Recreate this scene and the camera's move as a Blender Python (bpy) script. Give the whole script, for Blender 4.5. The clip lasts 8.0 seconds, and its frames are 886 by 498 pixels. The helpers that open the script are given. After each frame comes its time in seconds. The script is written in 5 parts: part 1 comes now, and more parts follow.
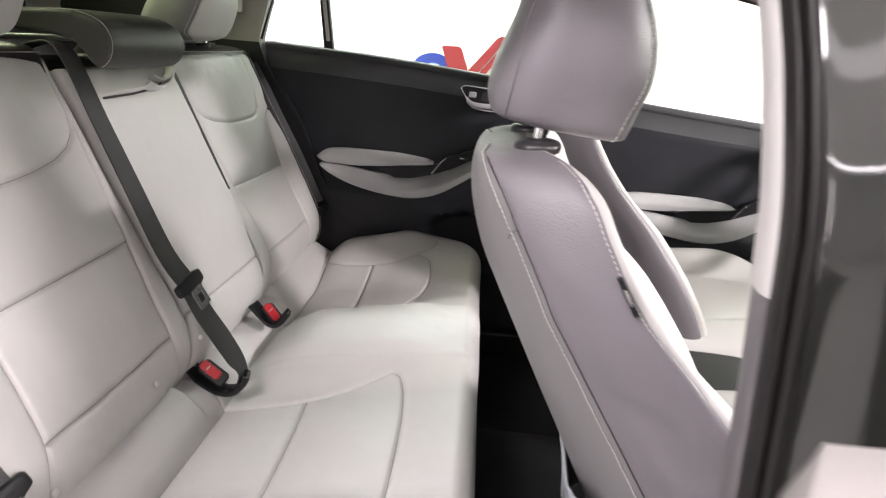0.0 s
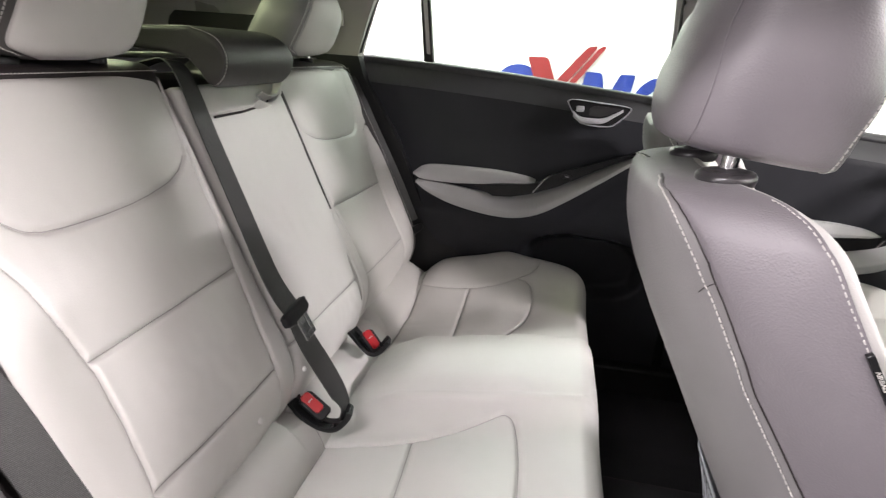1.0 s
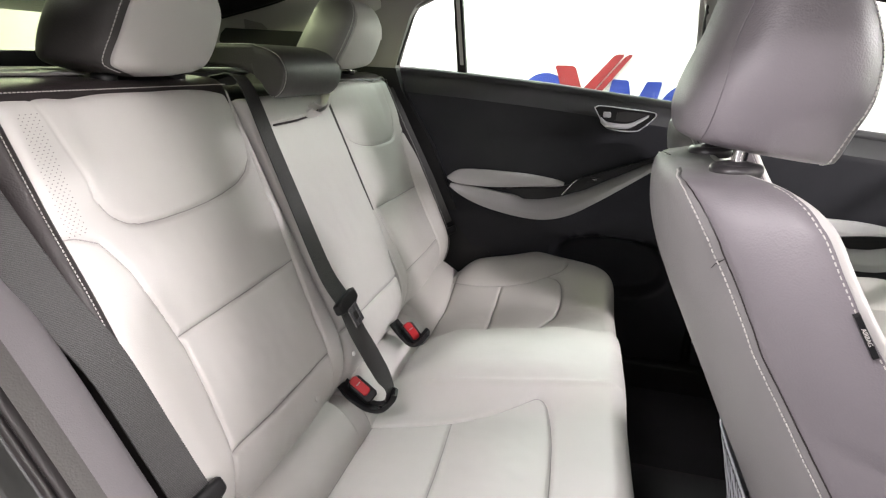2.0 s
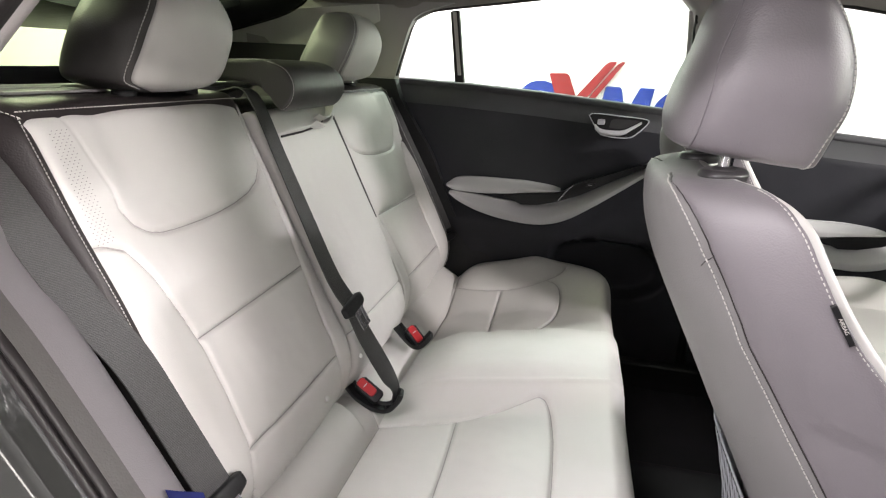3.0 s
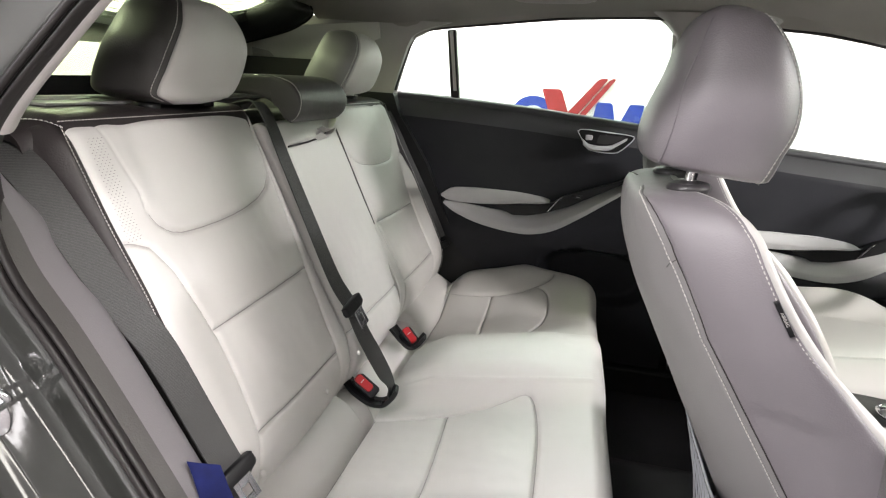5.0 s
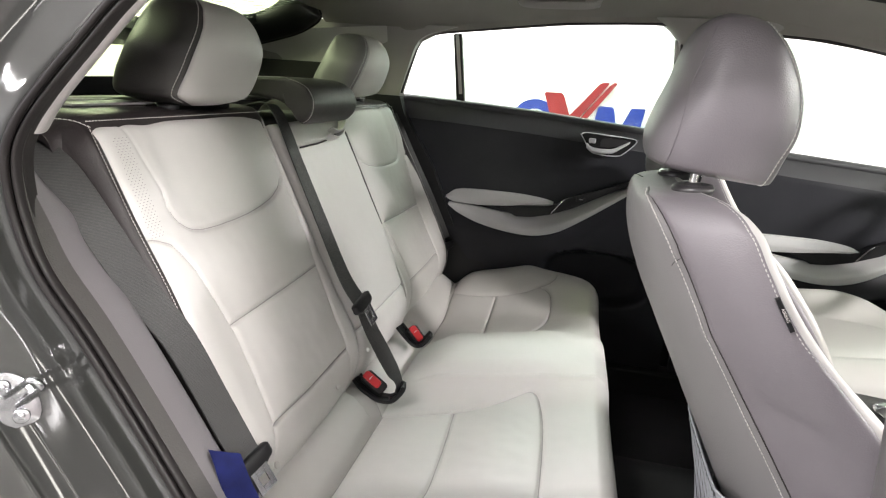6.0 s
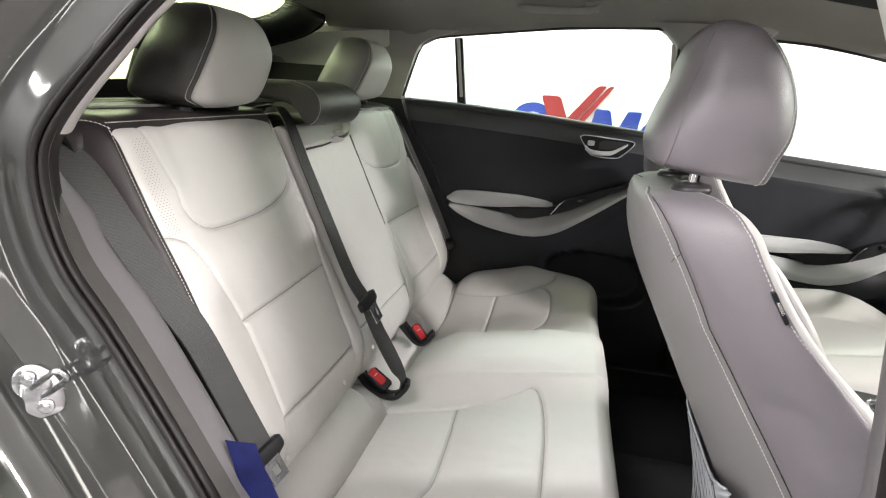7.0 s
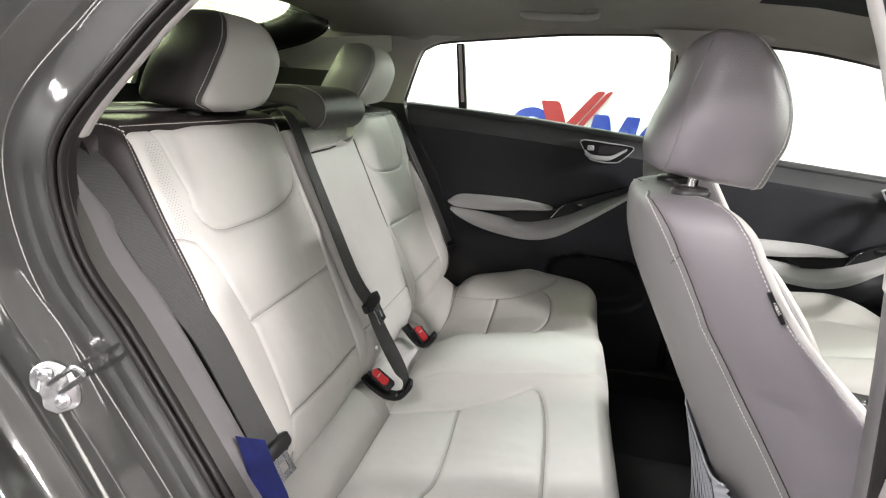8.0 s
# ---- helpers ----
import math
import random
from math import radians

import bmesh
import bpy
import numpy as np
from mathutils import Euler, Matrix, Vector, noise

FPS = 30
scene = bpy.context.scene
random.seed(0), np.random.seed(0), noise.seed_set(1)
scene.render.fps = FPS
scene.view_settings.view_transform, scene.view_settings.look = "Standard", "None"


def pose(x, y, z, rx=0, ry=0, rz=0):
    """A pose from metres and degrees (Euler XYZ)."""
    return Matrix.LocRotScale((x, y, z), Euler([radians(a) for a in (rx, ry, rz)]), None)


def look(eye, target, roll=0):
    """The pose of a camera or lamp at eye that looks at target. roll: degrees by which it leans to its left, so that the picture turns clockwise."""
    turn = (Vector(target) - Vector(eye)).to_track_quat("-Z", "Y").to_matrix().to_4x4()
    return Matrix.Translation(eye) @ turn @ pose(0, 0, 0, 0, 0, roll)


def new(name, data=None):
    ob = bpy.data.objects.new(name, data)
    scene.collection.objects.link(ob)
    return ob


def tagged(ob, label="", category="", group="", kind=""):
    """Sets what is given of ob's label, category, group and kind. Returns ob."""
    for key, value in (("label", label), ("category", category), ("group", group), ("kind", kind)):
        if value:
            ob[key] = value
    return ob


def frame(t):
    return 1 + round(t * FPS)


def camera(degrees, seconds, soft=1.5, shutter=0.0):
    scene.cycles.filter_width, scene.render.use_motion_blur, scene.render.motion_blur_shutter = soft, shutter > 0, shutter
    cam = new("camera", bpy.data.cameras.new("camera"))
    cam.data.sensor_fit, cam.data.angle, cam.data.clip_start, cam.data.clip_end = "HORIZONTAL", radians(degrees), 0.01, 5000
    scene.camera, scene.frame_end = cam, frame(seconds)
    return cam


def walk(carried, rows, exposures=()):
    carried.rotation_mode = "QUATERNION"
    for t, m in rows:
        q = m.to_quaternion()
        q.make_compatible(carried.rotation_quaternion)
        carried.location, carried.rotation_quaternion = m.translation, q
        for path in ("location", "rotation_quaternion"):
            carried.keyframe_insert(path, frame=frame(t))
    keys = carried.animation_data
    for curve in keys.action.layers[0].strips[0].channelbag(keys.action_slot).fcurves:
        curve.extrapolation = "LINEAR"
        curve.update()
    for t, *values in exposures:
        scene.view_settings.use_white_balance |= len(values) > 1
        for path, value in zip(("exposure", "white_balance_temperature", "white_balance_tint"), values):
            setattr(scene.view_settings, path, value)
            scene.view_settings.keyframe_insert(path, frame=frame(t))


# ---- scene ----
cam = camera(72.4, 8.0, soft=1.2, shutter=0.4)
PATH = [
    (0, (0.548, -1.116, 1.154), (0.437, 0.778, 0.521), 5.1),
    (0.5, (0.477, -1.022, 1.149), (0.302, 0.87, 0.525), 5.1),
    (1, (0.45, -1.026, 1.15), (0.11, 0.845, 0.531), 4.2),
    (1.5, (0.45, -1.077, 1.15), (0.033, 0.782, 0.542), 3.7),
    (3, (0.446, -1.168, 1.159), (0.028, 0.702, 0.587), 2.6),
    (3.5, (0.446, -1.192, 1.162), (0.041, 0.684, 0.6), 2.7),
    (4, (0.454, -1.212, 1.165), (0.055, 0.667, 0.608), 3.1),
    (4.5, (0.463, -1.231, 1.169), (0.065, 0.652, 0.624), 3.4),
    (6, (0.45, -1.281, 1.17), (0.052, 0.607, 0.643), 4.0),
    (6.5, (0.445, -1.296, 1.169), (0.053, 0.593, 0.645), 4.1),
    (7, (0.441, -1.313, 1.169), (0.054, 0.58, 0.652), 4.1),
    (7.5, (0.436, -1.325, 1.171), (0.054, 0.571, 0.661), 4.3),
    (8, (0.436, -1.336, 1.17), (0.053, 0.561, 0.667), 4.3),
]
walk(cam, [(t, look(eye, target, roll)) for t, eye, target, roll in PATH],
     [(0, 0.0, 6500, 17), (1.5, 0.0, 6500, 15), (4.0, 0.0, 6500, 12), (6.0, 0.0, 6500, 10), (8.0, 0.0, 6500, 10)])

# ---- light: a white showroom; its lamps are unseen, placed for the shading inside ----
world = bpy.data.worlds.new("world")
scene.world = world
world.use_nodes = True
world.node_tree.nodes["Background"].inputs[0].default_value = (0.9, 0.95, 1.0, 1)
world.node_tree.nodes["Background"].inputs[1].default_value = 0.05


def unseen_lamp(x, y, z, lx, ly, power, colour=(1.0, 0.965, 0.965)):
    lamp = bpy.data.lights.new("unseen_lamp", "AREA")
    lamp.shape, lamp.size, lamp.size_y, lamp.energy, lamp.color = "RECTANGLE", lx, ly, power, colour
    ob = new("unseen_lamp", lamp)
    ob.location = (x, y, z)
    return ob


unseen_lamp(-2.6, -2.4, 2.85, 3.8, 0.3, 150)
unseen_lamp(2.0, -2.4, 2.85, 3.8, 0.3, 8)
unseen_lamp(-4.3, -5.2, 2.85, 3.8, 0.3, 640)
unseen_lamp(2.0, -5.2, 2.85, 3.8, 0.3, 50)
unseen_lamp(-2.2, 2.3, 2.85, 3.8, 0.3, 480)
unseen_lamp(4.4, 2.9, 2.85, 3.8, 0.3, 120)
# unseen; placed so pillar and headrest shade the near backrest in bands
unseen_lamp(4.2, -2.3, 2.85, 0.6, 0.5, 560, (1.0, 0.955, 0.925))
unseen_lamp(6.5, -0.2, 2.85, 0.5, 0.9, 1050)
# unseen fill lamps added to brighten the rear cushion
unseen_lamp(-0.4, -2.4, 2.85, 0.8, 0.3, 80)
unseen_lamp(0.2, 2.9, 2.85, 1.5, 0.3, 95, (0.93, 1.0, 1.0))
# unseen lamp added to light shelf and headrests through the rear glass
unseen_lamp(-2.9, -0.5, 2.85, 1.6, 0.3, 420)
# weak unseen strip added only for a highlight on the painted jamb
unseen_lamp(3.65, -1.6, 2.85, 0.2, 1.7, 22, (1.0, 0.95, 0.88))

# unseen upright lamp added by the near wall to streak the jamb's paint
streak_lamp = unseen_lamp(1.6, -5.92, 1.3, 0.35, 2.6, 30, (1.0, 0.95, 0.88))
streak_lamp.rotation_euler = (radians(90), 0, 0)


# ---- materials ----
def nodes_of(name):
    m = bpy.data.materials.new(name)
    m.use_nodes = True
    t = m.node_tree
    return m, t, t.nodes["Principled BSDF"]


def material(name, colour, rough=0.5, metal=0.0, grain=0.0, grain_scale=900.0, mottle=0.08, mottle_scale=9.0, coat=0.0, kind="voronoi", spec=0.5, coat_rough=0.05):
    """Colour with soft mottling, and a fine relief."""
    m, t, b = nodes_of(name)
    b.inputs["Roughness"].default_value, b.inputs["Metallic"].default_value = rough, metal
    b.inputs["Coat Weight"].default_value, b.inputs["Coat Roughness"].default_value = coat, coat_rough
    b.inputs["Specular IOR Level"].default_value = spec
    co = t.nodes.new("ShaderNodeTexCoord")
    n = t.nodes.new("ShaderNodeTexNoise")
    n.inputs["Scale"].default_value, n.inputs["Detail"].default_value = mottle_scale, 5
    t.links.new(co.outputs["Object"], n.inputs["Vector"])
    r = t.nodes.new("ShaderNodeValToRGB")
    r.color_ramp.elements[0].position, r.color_ramp.elements[1].position = 0.3, 0.7
    r.color_ramp.elements[0].color = (*[c * (1 - mottle) for c in colour], 1)
    r.color_ramp.elements[1].color = (*[min(1, c * (1 + mottle)) for c in colour], 1)
    t.links.new(n.outputs["Fac"], r.inputs[0])
    t.links.new(r.outputs[0], b.inputs["Base Color"])
    rr = t.nodes.new("ShaderNodeMapRange")
    rr.inputs["To Min"].default_value, rr.inputs["To Max"].default_value = max(0.02, rough - 0.07), min(1, rough + 0.07)
    n2 = t.nodes.new("ShaderNodeTexNoise")
    n2.inputs["Scale"].default_value, n2.inputs["Detail"].default_value = mottle_scale * 4, 4
    t.links.new(co.outputs["Object"], n2.inputs["Vector"])
    t.links.new(n2.outputs["Fac"], rr.inputs["Value"])
    t.links.new(rr.outputs[0], b.inputs["Roughness"])
    if grain:
        if kind == "voronoi":
            g = t.nodes.new("ShaderNodeTexVoronoi")
            g.feature = "SMOOTH_F1"
            out = g.outputs["Distance"]
        elif kind == "weave":
            g = t.nodes.new("ShaderNodeTexWave")
            g.bands_direction = "Z"
            out = g.outputs["Fac"]
        else:
            g = t.nodes.new("ShaderNodeTexNoise")
            out = g.outputs["Fac"]
        g.inputs["Scale"].default_value = grain_scale
        t.links.new(co.outputs["Object"], g.inputs["Vector"])
        bp = t.nodes.new("ShaderNodeBump")
        bp.inputs["Strength"].default_value, bp.inputs["Distance"].default_value = grain, 0.001
        t.links.new(out, bp.inputs["Height"])
        t.links.new(bp.outputs[0], b.inputs["Normal"])
    return m


LIGHT = material("light_grey_leather", (0.52, 0.505, 0.49), 0.44, grain=0.15, grain_scale=800, mottle=0.03, mottle_scale=6)
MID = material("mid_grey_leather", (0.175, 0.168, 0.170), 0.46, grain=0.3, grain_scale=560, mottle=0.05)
PURPLE = material("purplish_grey_leather", (0.172, 0.157, 0.170), 0.44, grain=0.3, grain_scale=560, mottle=0.05)
DARK = material("dark_grey_leather", (0.026, 0.0215, 0.022), 0.46, grain=0.25, grain_scale=450, mottle=0.08, spec=0.32)
PLASTIC = material("black_plastic", (0.009, 0.009, 0.010), 0.45, grain=0.25, grain_scale=700, mottle=0.12, spec=0.35)
DOOR_DARK = material("charcoal_door_plastic", (0.018, 0.0185, 0.023), 0.5, grain=0.3, grain_scale=600, mottle=0.12, spec=0.25)
# door charcoal made lighter, for the sheen on the upturned ledge
LEDGE_SHEEN = material("charcoal_ledge_sheen", (0.042, 0.042, 0.046), 0.55, grain=0.3, grain_scale=600, mottle=0.08, spec=0.4)
TRIM_GREY = material("light_grey_trim_plastic", (0.50, 0.48, 0.47), 0.5, grain=0.2, grain_scale=700, mottle=0.04)
ARM_GREY = material("armrest_grey_plastic", (0.45, 0.445, 0.45), 0.5, grain=0.2, grain_scale=600, mottle=0.04)
PILLAR_GREY = material("pillar_grey_plastic", (0.30, 0.28, 0.275), 0.55, grain=0.2, grain_scale=700, mottle=0.05)
QUARTER_GREY = material("quarter_grey_plastic", (0.125, 0.116, 0.122), 0.5, grain=0.2, grain_scale=700, mottle=0.05)
BOOT_GREY = material("boot_lining_grey", (0.035, 0.034, 0.034), 0.8, grain=0.4, grain_scale=500, mottle=0.1, kind="noise")
CLOTH = material("headliner_cloth", (0.23, 0.21, 0.20), 0.9, grain=0.3, grain_scale=900, mottle=0.05, kind="noise")


def ribbed(name, dark, pale, pitch):
    """Woven webbing: fine ribs across the strap, with relief and a fleck of noise."""
    m, t, b = nodes_of(name)
    b.inputs["Roughness"].default_value = 0.62
    co, w, n = t.nodes.new("ShaderNodeTexCoord"), t.nodes.new("ShaderNodeTexWave"), t.nodes.new("ShaderNodeTexNoise")
    w.bands_direction = "Z"
    w.inputs["Scale"].default_value, w.inputs["Distortion"].default_value, w.inputs["Detail Scale"].default_value = 0.314 / pitch, 3.0, 6.0
    n.inputs["Scale"].default_value, n.inputs["Detail"].default_value = 700, 2
    mix, ramp, bp = t.nodes.new("ShaderNodeMath"), t.nodes.new("ShaderNodeValToRGB"), t.nodes.new("ShaderNodeBump")
    mix.operation = "MULTIPLY"
    ramp.color_ramp.elements[0].color, ramp.color_ramp.elements[1].color = (*dark, 1), (*pale, 1)
    ramp.color_ramp.elements[0].position, ramp.color_ramp.elements[1].position = 0.05, 0.55
    t.links.new(co.outputs["Object"], w.inputs["Vector"])
    t.links.new(co.outputs["Object"], n.inputs["Vector"])
    t.links.new(w.outputs["Fac"], mix.inputs[0])
    t.links.new(n.outputs["Fac"], mix.inputs[1])
    t.links.new(mix.outputs[0], ramp.inputs[0])
    t.links.new(ramp.outputs[0], b.inputs["Base Color"])
    bp.inputs["Strength"].default_value, bp.inputs["Distance"].default_value = 0.7, 0.0008
    t.links.new(mix.outputs[0], bp.inputs["Height"])
    t.links.new(bp.outputs[0], b.inputs["Normal"])
    return m


CARPET = material("black_carpet", (0.012, 0.012, 0.013), 0.95, grain=0.8, grain_scale=500, mottle=0.25, kind="noise", spec=0.2)
PAINT = material("olive_grey_metallic_paint", (0.010, 0.0105, 0.009), 0.5, metal=0.0, coat=1.0, coat_rough=0.07, spec=0.3, mottle=0.06, mottle_scale=5)
PAINT.node_tree.nodes["Principled BSDF"].inputs["Coat IOR"].default_value = 1.8
WEBBING = ribbed("seat_belt_webbing", (0.028, 0.028, 0.028), (0.064, 0.063, 0.062), 0.0016)
COLLAR = material("satin_black_plastic", (0.03, 0.028, 0.03), 0.3, mottle=0.05)
RUBBER = material("black_rubber", (0.012, 0.010, 0.010), 0.46, mottle=0.1, spec=0.32)
CHROME = material("chrome", (0.75, 0.75, 0.76), 0.12, metal=1.0, mottle=0.03)
STEEL = material("zinc_steel", (0.62, 0.62, 0.64), 0.2, metal=1.0, mottle=0.06, mottle_scale=60)
RED = material("red_plastic", (0.42, 0.012, 0.018), 0.3, mottle=0.05)
BLUE_TAG = material("blue_fabric", (0.005, 0.008, 0.055), 0.8, grain=0.3, grain_scale=500, mottle=0.25, mottle_scale=60, kind="noise", spec=0.2)
# darker than the leather, standing in for shade in the grooves
SEAM_SHADE = material("seam_shade_grey", (0.33, 0.32, 0.31), 0.8, mottle=0.05)
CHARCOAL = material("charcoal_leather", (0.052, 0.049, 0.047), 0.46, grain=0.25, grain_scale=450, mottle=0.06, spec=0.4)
THREAD = material("pale_thread", (0.50, 0.48, 0.46), 0.6, mottle=0.05)
WHITE_WALL = material("white_wall_paint", (0.86, 0.855, 0.84), 0.7, mottle=0.02, mottle_scale=1.5)
GREY_WALL = material("grey_wall_paint", (0.11, 0.11, 0.11), 0.7, mottle=0.03, mottle_scale=1.5)
SHOW_FLOOR = material("grey_showroom_floor", (0.15, 0.15, 0.145), 0.3, mottle=0.06, mottle_scale=1.2)
SIGN_BLUE = material("blue_sign_vinyl", (0.006, 0.024, 0.22), 0.5, mottle=0.03)
SIGN_RED = material("red_sign_vinyl", (0.21, 0.005, 0.008), 0.5, mottle=0.03)
SATIN = material("satin_silver_plastic", (0.60, 0.59, 0.63), 0.3, metal=0.2, mottle=0.04)
NET_DARK = material("dark_net_cloth", (0.03, 0.032, 0.035), 0.8, grain=0.4, grain_scale=500, mottle=0.1, kind="noise")
NET = material("grey_elastic_net", (0.30, 0.31, 0.33), 0.7, grain=0.4, grain_scale=500, mottle=0.1, kind="noise")


def glass(name, tint, gloss=0.06):
    m = bpy.data.materials.new(name)
    m.use_nodes = True
    t = m.node_tree
    t.nodes.clear()
    out, mix = t.nodes.new("ShaderNodeOutputMaterial"), t.nodes.new("ShaderNodeMixShader")
    a, b = t.nodes.new("ShaderNodeBsdfTransparent"), t.nodes.new("ShaderNodeBsdfGlossy")
    a.inputs[0].default_value, b.inputs["Roughness"].default_value = (*tint, 1), 0.02
    mix.inputs[0].default_value = gloss
    t.links.new(a.outputs[0], mix.inputs[1])
    t.links.new(b.outputs[0], mix.inputs[2])
    t.links.new(mix.outputs[0], out.inputs[0])
    return m


GLASS = glass("window_glass", (0.80, 0.87, 0.80))
GREEN_GLASS = glass("green_tinted_glass", (0.62, 0.68, 0.52))


# ---- builders ----
def empty(name, at=(0, 0, 0)):
    ob = new(name)
    ob.location = at
    return ob


def part(name, vf, mat, parent=None, label="", smooth=True, bevel=0.0):
    """One mesh object out of (verts, faces), under a thing or a part. World coordinates."""
    verts, faces = vf
    me = bpy.data.meshes.new(name)
    me.from_pydata([tuple(map(float, v)) for v in verts], [], [tuple(map(int, f)) for f in faces])
    bm = bmesh.new()
    bm.from_mesh(me)
    bmesh.ops.recalc_face_normals(bm, faces=bm.faces)
    bm.to_mesh(me)
    bm.free()
    me.materials.append(mat)
    if smooth:
        me.polygons.foreach_set("use_smooth", [True] * len(me.polygons))
        me.set_sharp_from_angle(angle=radians(58))
    ob = new(name, me)
    if parent:
        ob.parent = parent
        bpy.context.view_layer.update()
        ob.matrix_parent_inverse = parent.matrix_world.inverted()
    if label:
        ob["label"] = label
    if bevel:
        b = ob.modifiers.new("bevel", "BEVEL")
        b.width, b.segments, b.limit_method, b.angle_limit = bevel, 3, "ANGLE", radians(35)
        b.harden_normals = False
        me.polygons.foreach_set("use_smooth", [False] * len(me.polygons))
        w = ob.modifiers.new("normals", "WEIGHTED_NORMAL")
        me.polygons.foreach_set("use_smooth", [True] * len(me.polygons))
    return ob


def join(*vfs):
    V, F, n = [], [], 0
    for v, f in vfs:
        v = list(map(tuple, v))
        V += v
        F += [tuple(i + n for i in q) for q in f]
        n += len(v)
    return V, F


def grid(P, close_u=False, close_v=False):
    """Quads over a field of points (n, m, 3)."""
    P = np.asarray(P, float)
    n, m = P.shape[:2]
    i = np.arange(n * m).reshape(n, m)
    if close_u:
        i = np.vstack([i, i[:1]])
    if close_v:
        i = np.hstack([i, i[:, :1]])
    q = np.stack([i[:-1, :-1], i[:-1, 1:], i[1:, 1:], i[1:, :-1]], -1).reshape(-1, 4)
    return P.reshape(-1, 3), q


def slab(P, back):
    """A closed body: the front field P, and the same moved by back."""
    P = np.asarray(P, float)
    n, m = P.shape[:2]
    Q = P + np.asarray(back, float)
    v = np.vstack([P.reshape(-1, 3), Q.reshape(-1, 3)])
    i = np.arange(n * m).reshape(n, m)
    f = [tuple(q) for q in grid(P)[1]] + [tuple(q + n * m)[::-1] for q in grid(P)[1]]
    ring = list(i[0]) + list(i[1:, -1]) + list(i[-1, -2::-1]) + list(i[-2:0:-1, 0])
    for a, b in zip(ring, ring[1:] + ring[:1]):
        f.append((b, a, a + n * m, b + n * m))
    return v, f


def loft(rings, caps=True, closed=True):
    R = np.asarray(rings, float)
    v, f = grid(R, close_v=closed)
    f = [tuple(q) for q in f]
    if caps and closed:
        m = R.shape[1]
        f.append(tuple(range(m))[::-1])
        f.append(tuple(range(len(v) - m, len(v))))
    return v, f


def spline(points, n):
    """n points on a smooth curve through the given ones, evenly by their number."""
    p = np.asarray(points, float)
    p = np.vstack([2 * p[0] - p[1], p, 2 * p[-1] - p[-2]])
    k = len(p) - 3
    u = np.linspace(0, k, n)
    i = np.minimum(u.astype(int), k - 1)
    s = (u - i)[:, None]
    a, b, c, d = p[i], p[i + 1], p[i + 2], p[i + 3]
    return 0.5 * (2 * b + (c - a) * s + (2 * a - 5 * b + 4 * c - d) * s ** 2 + (3 * b - a - 3 * c + d) * s ** 3)


def even(points, step):
    """Points every step metres along a polyline, and the directions there."""
    p = np.asarray(points, float)
    s = np.r_[0, np.cumsum(np.linalg.norm(np.diff(p, axis=0), axis=1))]
    n = max(2, int(s[-1] / step) + 1)
    u = np.linspace(0, s[-1], n)
    q = np.stack([np.interp(u, s, p[:, k]) for k in range(p.shape[1])], -1)
    d = np.gradient(q, axis=0)
    return q, d / np.maximum(1e-9, np.linalg.norm(d, axis=1))[:, None]


def sweep(path, profile, up=(0, 0, 1), caps=True, closed=True):
    """A profile of (across, up) carried along a path."""
    p = np.asarray(path, float)
    d = np.gradient(p, axis=0)
    rings = []
    for a, t in zip(p, d):
        t = t / np.linalg.norm(t)
        u = np.asarray(up, float)
        u = u - t * (u @ t)
        u = u / np.linalg.norm(u)
        w = np.cross(t, u)
        rings.append([a + w * x + u * y for x, y in profile])
    return loft(rings, caps, closed)


def tube(path, r, n=10):
    a = np.linspace(0, 2 * math.pi, n, endpoint=False)
    p = np.asarray(path, float)
    t = p[-1] - p[0]
    up = (0, 0, 1) if abs(t[2]) < 0.9 * np.linalg.norm(t) else (1, 0, 0.1)
    return sweep(path, [(r * math.cos(x), r * math.sin(x)) for x in a], up)


def band(path, width, thick, up):
    """A flat strap along a path; up is the way its face looks."""
    w, h = width / 2, thick / 2
    return sweep(path, [(-w, -h), (w, -h), (w, h), (-w, h)], up)


def plate(outline, y0, y1, plane="xz"):
    """A flat outline, given in the plane, extruded from y0 to y1 along the third axis."""
    o = list(outline)
    n = len(o)
    if plane == "xz":
        v = [(x, y0, z) for x, z in o] + [(x, y1, z) for x, z in o]
    elif plane == "xy":
        v = [(x, y, y0) for x, y in o] + [(x, y, y1) for x, y in o]
    else:
        v = [(y0, y, z) for y, z in o] + [(y1, y, z) for y, z in o]
    f = [tuple(range(n)), tuple(range(2 * n - 1, n - 1, -1))]
    f += [(i, n + i, n + (i + 1) % n, (i + 1) % n) for i in range(n)]
    return v, f


def box(x0, x1, y0, y1, z0, z1):
    return plate([(x0, z0), (x1, z0), (x1, z1), (x0, z1)], y0, y1)


def disc(at, axis, r, h, n=20):
    a = Vector(axis).normalized()
    q = a.to_track_quat("Z", "Y").to_matrix()
    rings = []
    for rr, hh in ((r * 0.98, 0), (r, 0.15 * h), (r, 0.85 * h), (r * 0.9, h)):
        rings.append([Vector(at) + q @ Vector((rr * math.cos(t), rr * math.sin(t), hh)) for t in np.linspace(0, 2 * math.pi, n, endpoint=False)])
    return loft(rings)


def seam_distance(Y, Z, seams):
    """The distance of each point from the nearest seam, given as polylines in the same plane."""
    best = np.full(Y.shape, 9.0)
    for line in seams:
        for (a, b), (c, d) in zip(line, line[1:]):
            L = (c - a) ** 2 + (d - b) ** 2
            t = np.clip(((Y - a) * (c - a) + (Z - b) * (d - b)) / max(L, 1e-9), 0, 1)
            best = np.minimum(best, np.hypot(Y - a - t * (c - a), Z - b - t * (d - b)))
    return best


